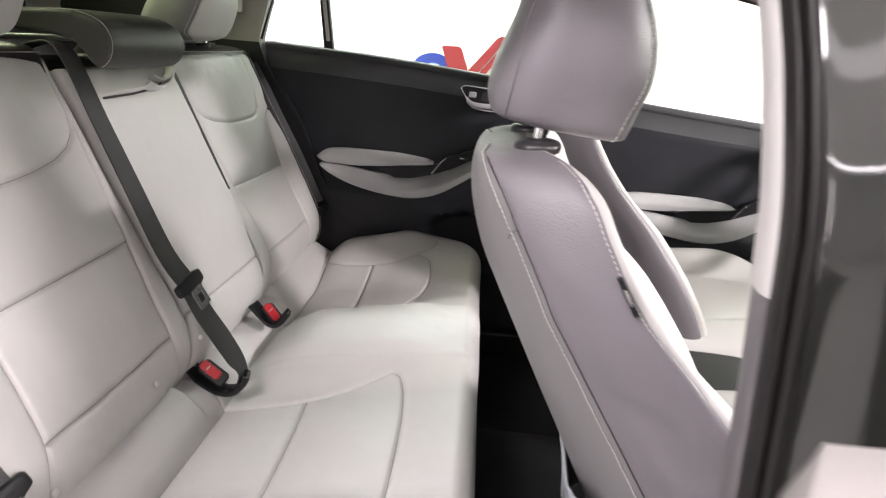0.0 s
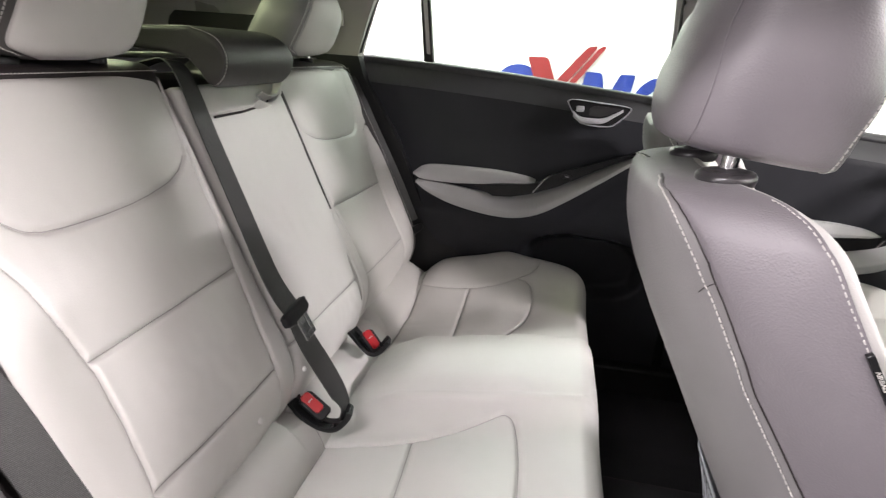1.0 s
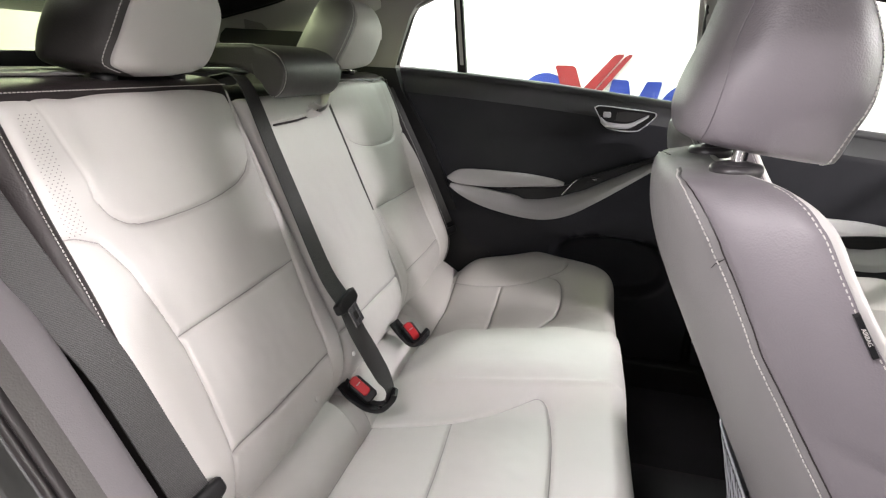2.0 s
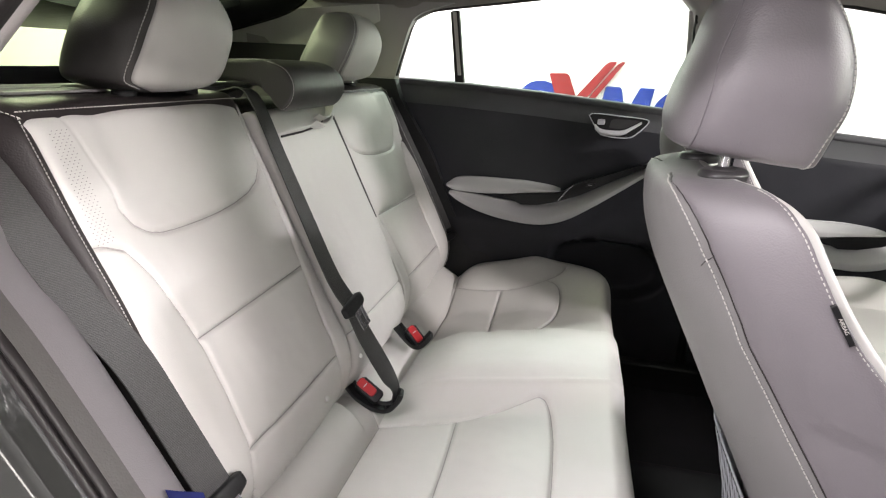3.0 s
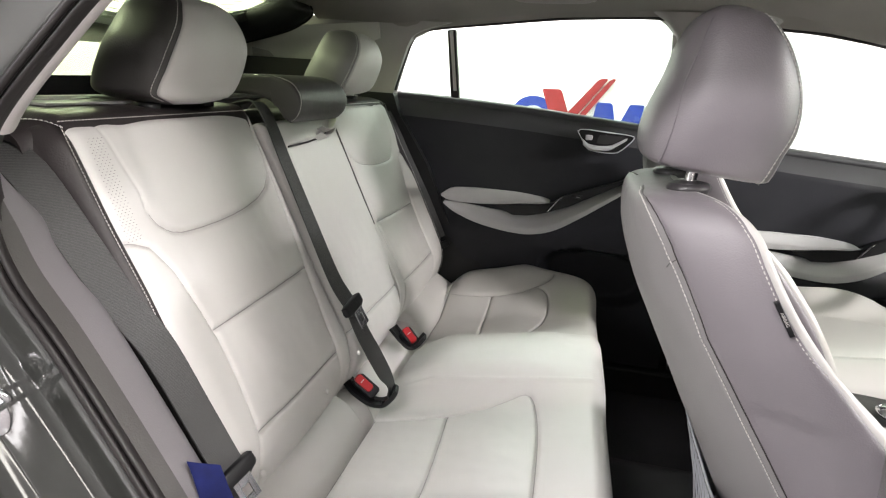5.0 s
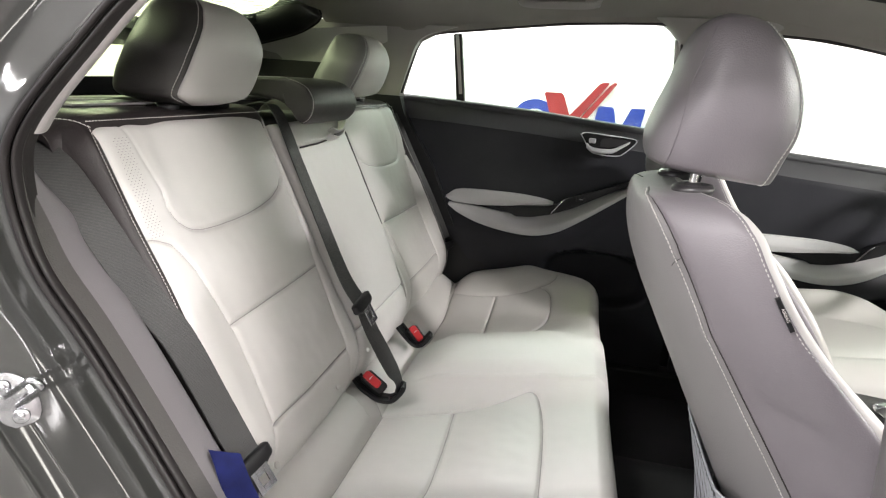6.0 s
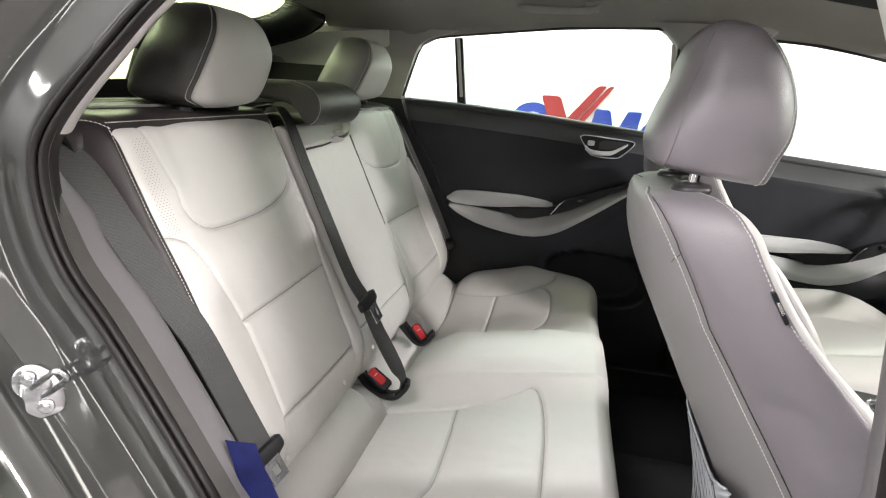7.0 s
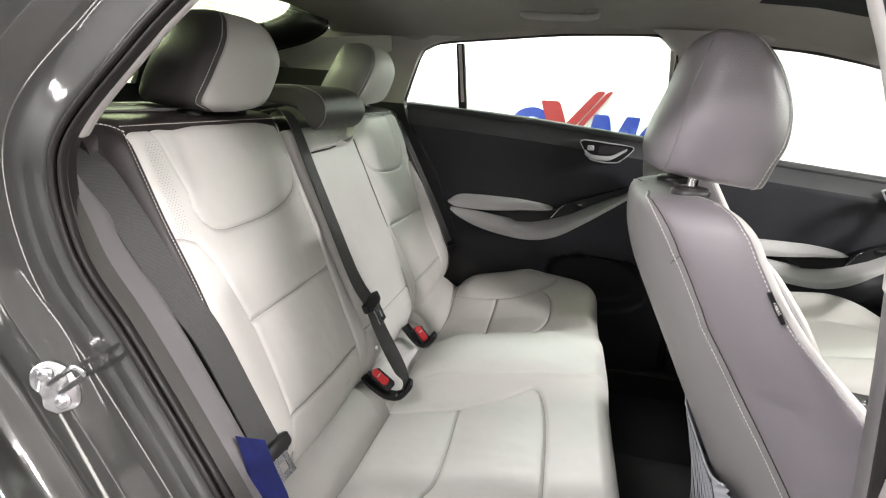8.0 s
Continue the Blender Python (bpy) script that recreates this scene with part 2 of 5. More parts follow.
def between(A, i, j):
    """Values of a grid at broken indices."""
    i, j = np.clip(i, 0, A.shape[0] - 1.001), np.clip(j, 0, A.shape[1] - 1.001)
    a, b = i.astype(int), j.astype(int)
    u, v = i - a, j - b
    return (A[a, b] * (1 - v) + A[a, b + 1] * v) * (1 - u) + (A[a + 1, b] * (1 - v) + A[a + 1, b + 1] * v) * u


def smooth(a, b, x):
    t = np.clip((x - a) / (b - a), 0, 1)
    return t * t * (3 - 2 * t)


def stitches(path, normal, length=0.0038, gap=0.0016, r=0.0006):
    """Short raised threads along a seam."""
    q, d = even(path, length + gap)
    out = []
    n = np.asarray(normal, float)
    for a, t in zip(q, d):
        u = n - t * (n @ t)
        u = u / np.linalg.norm(u)
        w = np.cross(t, u)
        ring = [(-0.9, -0.8), (0.9, -0.8), (0.9, 0.9), (-0.9, 0.9)]
        out.append(loft([[a + t * s * length / 2 + (w * x + u * (y + k)) * r for x, y in ring] for s, k in ((-1, -0.6), (-0.6, 0.3), (0.6, 0.3), (1, -0.6))]))
    return join(*out)


def noise_field(A, B, scale, seed=0):
    return np.array([noise.noise((a * scale, b * scale, seed * 7.3)) for a, b in zip(A.ravel(), B.ravel())]).reshape(A.shape)


# ---- the showroom round the car ----
def room():
    # unseen; kept dark so that the jamb paint mirrors little light
    tagged(part("ground", box(-40, 40, -40, 40, -0.1, 0.0), SHOW_FLOOR, smooth=False), "grey polished showroom floor under the car", "floor", kind="structure")
    tagged(part("wall_north", box(-7.2, 7.2, 3.4, 3.6, 0, 3.0), WHITE_WALL, smooth=False), "bright white showroom wall with a painted sign", "wall", kind="structure")
    # unseen wall, dark grey chosen to darken reflections in the jamb
    tagged(part("wall_south", box(-7.2, 7.2, -6.2, -6.0, 0, 3.0), GREY_WALL, smooth=False), "plain grey showroom wall", "wall", kind="structure")
    tagged(part("wall_west", box(-7.2, -7.0, -6.0, 3.4, 0, 3.0), WHITE_WALL, smooth=False), "plain white showroom wall", "wall", kind="structure")
    tagged(part("wall_east", box(7.0, 7.2, -6.0, 3.4, 0, 3.0), WHITE_WALL, smooth=False), "plain white showroom wall", "wall", kind="structure")
    tagged(part("ceiling", box(-7.2, 7.2, -6.2, 3.6, 3.0, 3.1), WHITE_WALL, smooth=False), "plain white showroom ceiling", "ceiling", kind="structure")


room()

# ---- rear seat ----
SLOPE = 0.479
N = np.array([0.9019, 0, 0.4320])
MIRROR = 0.04


def back_x(z):
    """The rear backrest's reference line, curling back under itself near the cushion."""
    z = np.asarray(z, float)
    return 0.034 - SLOPE * (z - 0.652) - np.where(z < 0.66, ((0.66 - z) / 0.125) ** 2 * 0.060, 0)


def on_back(y, z, d=0.0):
    return np.stack([back_x(z) + N[0] * d, y + 0 * z, z + N[2] * d], -1)


NEAR_SEAMS = [
    [(-0.558, 1.10), (-0.546, 1.029), (-0.535, 0.970), (-0.523, 0.948), (-0.505, 0.935), (-0.482, 0.929), (-0.44, 0.927), (-0.386, 0.927), (-0.34, 0.929), (-0.298, 0.933), (-0.25, 0.941), (-0.215, 0.953), (-0.192, 0.970), (-0.178, 1.0), (-0.172, 1.10)],
    [(-0.512, 0.794), (-0.35, 0.796), (-0.195, 0.800)],
    [(-0.518, 0.640), (-0.40, 0.637), (-0.216, 0.639)],
    [(-0.61, 0.940), (-0.585, 0.936), (-0.559, 0.924), (-0.538, 0.887), (-0.522, 0.83), (-0.512, 0.780), (-0.512, 0.72), (-0.517, 0.66), (-0.53, 0.60), (-0.54, 0.46)],
    [(-0.178, 0.98), (-0.186, 0.88), (-0.197, 0.79), (-0.212, 0.70), (-0.214, 0.64), (-0.205, 0.57), (-0.20, 0.46)],
]


STRAP_SLIT = ([-0.12, 0.0, 0.06, 0.10, 0.135, 0.166, 0.185], [1.014, 1.016, 1.020, 1.026, 1.036, 1.052, 1.075])


def blur(A, k, times=3):
    w = np.ones(2 * k + 1) / (2 * k + 1)
    for _ in range(times):
        for ax in (0, 1):
            pad = [(k, k) if i == ax else (0, 0) for i in (0, 1)]
            A = np.apply_along_axis(lambda r: np.convolve(r, w, "valid"), ax, np.pad(A, pad, mode="edge"))
    return A


def back_section(name, y0, y1, seams, parent, label, z_top=1.086, bolster=None, wear=1):
    ny, nz = int((y1 - y0) / 0.0026), 240
    Y, Z = np.meshgrid(np.linspace(y0, y1, ny), np.linspace(0.455, z_top, nz))
    d = np.minimum(seam_distance(Y, Z, seams), 0.9)
    groove = 0.0145 - (0.0035 * (1 - np.exp(-d / 0.005)) + blur(0.011 * smooth(0, 0.10, d), 9) - 0.004 * np.exp(-(d / 0.0026) ** 2))
    side = np.abs(Y - 0.02) - 0.553
    D = 0.0145 - groove * (1 - 0.7 * smooth(0.955, 1.0, Z) * smooth(-0.04, 0.0, side))
    if name == "armrest_panel":
        h = Z - np.interp(Y, *STRAP_SLIT)
        D = D + 0.015 * smooth(-0.0015, 0.003, h) * np.exp(-np.maximum(h, 0) / 0.05) * smooth(-0.12, -0.06, Y)
    outer = (Y - y0) if y0 < -0.3 else (y1 - Y if y1 > 0.4 else 9 + 0 * Y)
    inner = np.minimum(np.minimum(z_top - Z, (y1 - Y) if y0 < -0.3 or y1 < 0.4 else 9 + 0 * Y), (Y - y0) if y0 > -0.3 else 9 + 0 * Y)
    D = D - 0.014 * np.exp(-np.maximum(inner, 0) / 0.007) - 0.009 * np.exp(-np.maximum(outer, 0) / 0.007)
    if bolster is not None:
        D = D + 0.006 * smooth(0.10, 0.01, np.abs(Y - bolster)) * smooth(0.98, 0.86, Z)
    D = D + 0.0016 * noise_field(Y, Z, 11, wear) + 0.0006 * noise_field(Y, Z, 45, wear)
    P = on_back(Y, Z, D)
    panel = part(name, slab(P, -0.05 * N), LIGHT, parent, label)
    # a darker tube along each seam puts the groove's shade into colour
    for line in seams:
        q = even(line, 0.006)[0]
        q = q[(q[:, 0] > y0 + 0.004) & (q[:, 0] < y1 - 0.004) & (q[:, 1] < z_top - 0.004) & ((q[:, 1] < 0.965) | (np.abs(q[:, 0] - 0.02) < 0.53))]
        if len(q) > 3:
            i, j = (q[:, 1] - 0.455) / (z_top - 0.455) * (nz - 1), (q[:, 0] - y0) / (y1 - y0) * (ny - 1)
            part("seam", tube(on_back(q[:, 0], q[:, 1], between(D, i, j) + 0.0006), 0.0008, 6), SEAM_SHADE, panel, "darker line that stands in for shade in the sewn seam")
    return panel


def headrest(rings, cy, seam, front_mat, shell_mat, parent, label="", exponent=2.5, names=("front_panel", "shell"), dz=0.0, back_seam=None, tilt=0.0):
    """A padded headrest, lofted upwards out of (z, back x, front x, half width). seam: (z, x) of the line between front panel and shell."""
    T = spline(rings, 60)
    m, k = 121, 36
    sx = np.interp(T[:, 0], [a for a, _ in seam], [b for _, b in seam])
    P = np.zeros((len(T), m, 3))
    f = np.clip((sx - (T[:, 1] + T[:, 2]) / 2) / ((T[:, 2] - T[:, 1]) / 2), -0.9, 0.93)
    splits = np.arccos(np.sign(f) * np.abs(f) ** (exponent / 2))
    splits = np.convolve(np.pad(splits, 8, mode="edge"), np.ones(17) / 17, "valid")
    for i, (z, xb, xf, w) in enumerate(T):
        c, r, split = (xb + xf) / 2, (xf - xb) / 2, splits[i]
        th = np.interp(np.arange(m), [0, k, m - 1 - k, m - 1], [-math.pi, -split, split, math.pi])
        co, si = np.cos(th), np.sin(th)
        P[i, :, 0] = c + r * np.sign(co) * np.abs(co) ** (2 / exponent)
        P[i, :, 1] = cy + w * np.sign(si) * np.abs(si) ** (2 / exponent)
        P[i, :, 2] = z + dz - tilt * (P[i, :, 0] - c)
    mid = np.stack([(T[:, 1] + T[:, 2]) / 2, np.full(len(T), cy), T[:, 0] + dz], -1)
    for kk in (k, m - 1 - k):
        for j, a in ((0, 1.0), (-1, 0.4), (1, 0.4)):
            v = P[:, kk + j] - mid
            L = np.maximum(1e-6, np.linalg.norm(v, axis=1))[:, None]
            P[:, kk + j] -= v / L * np.minimum(0.0035, 0.25 * L) * a
    lines = []
    if back_seam:
        want = np.interp(T[:, 0], [a for a, _ in back_seam], [b for _, b in back_seam])
        for side in (-1, 1):
            line = []
            for i in range(len(T)):
                cols = range(1, k) if side < 0 else range(m - k, m - 1)
                c = min(cols, key=lambda q: abs(P[i, q, 0] - want[i]))
                v = P[i, c] - mid[i]
                line.append(P[i, c] + v / max(1e-6, np.linalg.norm(v)) * 0.0006)
            lines.append(np.array(line))
    shell_ = np.concatenate([P[:, m - 1 - k:], P[:, 1:k + 1]], axis=1)
    cap = lambda ring: ([*ring[:-1]], [tuple(range(len(ring) - 1))])
    head = part(names[1], join(grid(shell_), cap(P[0]), cap(P[-1])), shell_mat, parent, label)
    face = part(names[0], grid(P[:, k:m - k]), front_mat, parent)
    for line in lines:
        q = spline(line[5:-5:6], 60)
        part("headrest_seam", tube(q, 0.0007, 6), PURPLE, head, "thin sewn seam")
    def beside(col):
        v = P[:, col] - mid
        return P[:, col] + v / np.maximum(1e-6, np.linalg.norm(v, axis=1))[:, None] * 0.0006
    return head, face, beside(k - 2), beside(m + 1 - k)


def thread(path, normal, parent, label="pale contrast stitching", mat=None, **k):
    return part("stitching", stitches(path, normal, **k), mat or THREAD, parent, label, smooth=False)


def rear_backrest():
    seat = tagged(empty("rear_bench_seat", (0.2, 0, 0.22)), "light grey leather rear bench with dark grey shoulders", "car seat")
    back_section("near_panel", -0.606, -0.155, NEAR_SEAMS, seat, "light grey leather with perforated outer strip", bolster=-0.585, wear=1)
    far = [[(MIRROR - y, z) for y, z in line] for line in NEAR_SEAMS]
    back_section("far_panel", 0.208, 0.648, far, seat, "light grey leather with seams", bolster=0.63, wear=2)
    mid = [[(-0.15, 0.65), (0.203, 0.65)], [(-0.10, 1.03), (-0.118, 0.9), (-0.12, 0.66)], [(0.17, 1.03), (0.18, 0.9), (0.18, 0.66)]]
    back_section("armrest_panel", -0.147, 0.197, mid[:1], seat, "folded-up light grey leather centre armrest", z_top=1.066, wear=3)
    # a dark strip put in for the shade between the panels
    zz = np.linspace(0.80, 1.06, 30)
    part("gap_shade", loft([[tuple(on_back(np.array(y), np.array(z), d)) for y, d in ((0.2035 - w, 0.0055), (0.2035 + w, 0.0065), (0.2035 + w, -0.004), (0.2035 - w, -0.004))] for z, w in zip(zz, np.interp(zz, [0.80, 0.95, 1.06], [0.002, 0.0055, 0.0085]))]), DARK, seat, "dark strip standing for the shade in the gap between the backrest panels")
    zz = np.linspace(0.50, 0.82, 30)
    part("gap_filler", band(on_back(np.full(30, 0.2035), zz, 0.001), 0.012, 0.004, N), LIGHT, seat, "light grey leather fold between the panels")
    # slit under the armrest's top flap, with a folded leather pull strap in it
    yq = np.linspace(-0.09, 0.186, 40)
    zq = np.interp(yq, *STRAP_SLIT)
    # dark tube drawn where the slit lies in shade
    part("slit_shade", tube(on_back(yq, zq - 0.0025, 0.0165), 0.0022), DARK, seat, "dark tube standing for the shade in the slit under the armrest flap")
    for k, (ya, yb, lift) in enumerate(((0.035, 0.150, 0.0), (0.055, 0.165, 0.016))):
        q = spline([(ya, 0.006), (ya + 0.02, -0.005), ((ya + yb) / 2, -0.006), (yb - 0.015, 0.004), (yb, 0.018)], 24)
        zz = np.interp(q[:, 0], yq, zq) + q[:, 1] + lift * 0.6
        part("pull_strap", sweep(on_back(q[:, 0], zz, 0.029 + 0.005 * np.sin(np.linspace(0, math.pi, 24)) + 0.002 * k), [(-0.0018, -0.0125), (0.0018, -0.012), (0.0032, 0.0), (0.0015, 0.0125), (-0.0020, 0.012)], N), LIGHT, seat, "folded light grey leather pull strap")
    # dark leather shoulder that wraps the outer edge, with stitching
    for side, y_of in ((-1, lambda y: y), (1, lambda y: MIRROR - y)):
        zs = np.linspace(0.455, 1.092, 70)
        prof = spline([(-0.600, -0.006), (-0.605, 0.006), (-0.612, 0.0095), (-0.622, 0.006), (-0.636, -0.012), (-0.645, -0.045), (-0.648, -0.11), (-0.646, -0.2)], 22)
        b = (0.005 * smooth(0.98, 0.86, zs) - 0.015 * smooth(1.05, 1.10, zs) ** 2)[:, None]
        P = on_back(y_of(np.tile(prof[:, 0], (70, 1))), np.tile(zs[:, None], (1, 22)), np.tile(prof[:, 1], (70, 1)) + b)
        part("shoulder_trim", slab(P, (-0.01, -0.006 * side * -1, -0.004)), DARK, seat, "dark grey leather side bolster")
        zz = np.linspace(0.50, 1.082, 120)
        thread(on_back(y_of(np.full(120, -0.6150)), zz, 0.0098 + 0.005 * smooth(0.98, 0.86, zz)), (0.80, -0.45, 0.4) if side < 0 else (0.80, 0.45, 0.4), seat, r=0.0005, length=0.0034)
    # dark top shelf of the backrest
    prof = spline([(-0.166, 1.073), (-0.171, 1.086), (-0.180, 1.096), (-0.198, 1.102), (-0.25, 1.104), (-0.33, 1.101), (-0.375, 1.09), (-0.385, 1.06), (-0.386, 1.0)], 34)
    ys = np.linspace(-0.652, 0.692, 180)
    drop = 0.020 * (smooth(-0.60, -0.652, ys) + smooth(0.64, 0.692, ys))
    dip = 0.028 * smooth(-0.175, -0.14, ys) * smooth(0.225, 0.19, ys)
    P = np.zeros((180, 34, 3))
    P[:, :, 0] = prof[:, 0] - drop[:, None] * 0.9 - 0.4 * dip[:, None]
    P[:, :, 1] = ys[:, None]
    P[:, :, 2] = prof[:, 1] - drop[:, None] - dip[:, None] + 0.001 * noise_field(np.tile(ys[:, None], (1, 34)), np.tile(prof[:, 0], (180, 1)), 14, 4)
    part("top_trim", slab(P, (0.004, 0, -0.012)), DARK, seat, "dark grey leather backrest top")
    for a, b in ((-0.605, -0.165), (0.215, 0.645)):
        y = np.linspace(a, b, 60)
        thread(np.stack([np.full(60, -0.1745), y, np.full(60, 1.0915)], -1), (0.6, 0, 0.8), seat)
    for s, m in ((1, 0), (-1, MIRROR)):
        q = spline([(-0.167, -0.610, 1.0855), (-0.178, -0.622, 1.0925), (-0.195, -0.634, 1.0945), (-0.23, -0.641, 1.0905), (-0.27, -0.641, 1.0905)], 20)
        q[:, 1] = m + s * q[:, 1]
        thread(q, (0, 0, 1), seat)
    # lighter than the dark trim, for light the rim takes from behind
    part("shelf_rim", tube(np.stack([np.full(40, -0.378), np.linspace(-0.63, 0.67, 40), np.full(40, 1.103)], -1), 0.006, 8), MID, seat, "rear rim of the backrest top, greyed for the light it catches")
    # hinged cover of the child seat anchor on the shelf
    for y in (-0.49, 0.50):
        part("anchor_cover", slab(np.stack(np.meshgrid(np.linspace(-0.30, -0.232, 8), np.linspace(y - 0.075, y + 0.075, 12), indexing="ij") + [np.full((8, 12), 1.1075)], -1), (0, 0, -0.006)), CHARCOAL, seat, "dark plastic child seat anchor cover", bevel=0.002)
        # mid grey tube stands in for highlights along the cover's edge
        part("anchor_rim", tube([(-0.305, y - 0.08, 1.108), (-0.228, y - 0.08, 1.108), (-0.228, y + 0.08, 1.108), (-0.305, y + 0.08, 1.108), (-0.305, y - 0.08, 1.108)], 0.0022, 6), MID, seat, "raised rim, greyed for the cover's edge highlights")
    for y, z in ((-0.292, 0.590), (-0.530, 0.575)):
        part("upholstery_button", disc(tuple(on_back(np.array(y), np.array(z), 0.009)), tuple(N), 0.006, 0.003, 16), LIGHT, seat, "small round leather button")
    # headrest guides
    for y in (-0.40, -0.255, 0.32, 0.465):
        part("headrest_guide", disc((-0.205, y, 1.100), (0, 0, 1), 0.017, 0.010), PLASTIC, seat)
    return seat


def perforation(seat):
    """Rows of small punched holes in the outer strip of the near panel."""
    out = []
    for i, z in enumerate(np.arange(0.938, 1.066, 0.0034)):
        for j in range(4):
            y = np.interp(z, [0.94, 1.07], [-0.603, -0.590]) + 0.0072 * j + (0.0036 if i % 2 else 0)
            p = on_back(np.array(y), np.array(z), 0.0150)
            out.append(disc(tuple(p), tuple(N), 0.00055, 0.0010, 6))
    part("perforation", join(*out), MID, seat, "dark pin holes", smooth=False)


REAR_RINGS = [(1.106, -0.240, -0.180, 0.055), (1.114, -0.275, -0.156, 0.094), (1.126, -0.297, -0.141, 0.116), (1.155, -0.290, -0.126, 0.122), (1.196, -0.268, -0.114, 0.121), (1.226, -0.256, -0.116, 0.106), (1.252, -0.245, -0.129, 0.088), (1.267, -0.236, -0.151, 0.068), (1.274, -0.218, -0.180, 0.034)]
REAR_SEAM = [(1.10, -0.178), (1.117, -0.170), (1.14, -0.156), (1.165, -0.141), (1.198, -0.127), (1.232, -0.128), (1.255, -0.138), (1.275, -0.168)]


def rear_headrests():
    # far sides take a lighter grey in place of light from the rear glass
    for cy, dz, sides, text in ((-0.332, 0.0, CHARCOAL, "two-tone rear headrest, dark sides and light grey leather face"), (0.405, 0.010, MID, "two-tone rear headrest, dark sides greyed for light from the rear glass, light grey leather face")):
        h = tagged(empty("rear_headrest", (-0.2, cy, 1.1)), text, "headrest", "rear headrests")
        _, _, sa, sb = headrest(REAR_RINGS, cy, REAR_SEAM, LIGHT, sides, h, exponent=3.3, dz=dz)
        for line, s in ((sa, -1), (sb, 1)):
            thread(line[6:-6], (0.2, s, 0), h)
        for dy in (-0.073, 0.073):
            part("post", tube([(-0.205, cy + dy, 1.104), (-0.205, cy + dy, 1.130)], 0.006), CHROME, h)
    h = tagged(empty("centre_headrest", (-0.2, 0.03, 1.08)), "low dark grey leather centre headrest lying on the backrest", "headrest", "rear headrests")
    sec = spline([(-0.36, 1.124), (-0.368, 1.136), (-0.345, 1.146), (-0.25, 1.156), (-0.165, 1.161), (-0.128, 1.159), (-0.098, 1.146), (-0.083, 1.122), (-0.083, 1.098), (-0.092, 1.079), (-0.106, 1.069), (-0.119, 1.077), (-0.129, 1.094), (-0.146, 1.107), (-0.176, 1.116), (-0.25, 1.120), (-0.33, 1.121)], 72)
    core = np.array([(x, 1.139 if x < -0.14 else 1.11) for x, z in sec])
    rings = []
    for y, k in zip(spline([[-0.122], [-0.122], [-0.120], [-0.115], [-0.10], [0.01], [0.10], [0.118], [0.125], [0.128], [0.128]], 44)[:, 0], spline([[0.30], [0.66], [0.85], [0.94], [0.985], [1.0], [0.985], [0.94], [0.85], [0.66], [0.30]], 44)[:, 0]):
        q = core + (sec - core) * k
        rings.append([(-0.2 + (x + 0.2) * (0.94 + 0.06 * k), y, z) for x, z in q])
    part("pad", loft(rings), CHARCOAL, h)
    q = np.array(rings[12])
    thread(q[6:46] + np.array([0.0005, -0.0008, 0.0008]), (0, -1, 0.3), h)


def cushion_surface(X, Y):
    """Height of the rear cushion over the plan, before seams."""
    s = Y - 0.02
    z = 0.470 + 0.185 * (X - 0.08) - 0.14 * np.maximum(0, X - 0.38) ** 2
    z = np.where(X < 0.09, 0.4719 + 0.25 * (0.09 - X) - 7.0 * (0.09 - X) ** 2, z)
    z = z + np.where(s > 0, 0.086 * smooth(0.01, 0.16, X), 0.076 * smooth(0.02, 0.25, X)) * smooth(0.40, 0.62, np.abs(s)) * smooth(0.75, 0.35, X)
    z = z + 0.044 * smooth(-0.15, 0.0, s) * smooth(0.25, 0.17, s) * smooth(0.06, 0.22, X) * (1 - 0.38 * smooth(0.40, 0.55, X))
    # plump roll at the rear edge of both seats, under the backrest
    roll = 0.085 * np.sqrt(np.clip(1 - (np.maximum(X - 0.030, 0) / 0.073) ** 2, 0, 1)) * (X < 0.103)
    ends = smooth(-0.185, -0.225, Y) * smooth(-0.665, -0.60, Y) + smooth(0.225, 0.265, Y) * smooth(0.71, 0.64, Y)
    ends = np.maximum(ends, 0.72)
    z = np.where(X < 0.103, np.maximum(z, z * (1 - ends) + (0.466 + roll) * ends), z)
    # raised fold along the centre
    f = s + 0.06 - 0.03 * (X - 0.28)
    z = z + 0.0035 * np.exp(-(f / 0.006) ** 2) * smooth(0.12, 0.2, X)
    return z


CUSHION_NEAR = [
    [(0.1045, -0.158), (0.1045, -0.40), (0.1045, -0.64)],
    [(0.104, -0.158), (0.195, -0.152), (0.258, -0.137), (0.32, -0.112), (0.37, -0.087), (0.398, -0.072), (0.412, -0.068), (0.424, -0.074)],
    [(0.424, -0.074), (0.433, -0.092), (0.442, -0.14), (0.449, -0.243), (0.450, -0.444), (0.442, -0.51), (0.41, -0.553)],
    [(0.41, -0.553), (0.30, -0.572), (0.10, -0.580)],
    [(0.258, -0.137), (0.266, -0.30), (0.270, -0.565)],
    [(0.104, -0.158), (0.06, -0.15), (0.02, -0.148)],
]


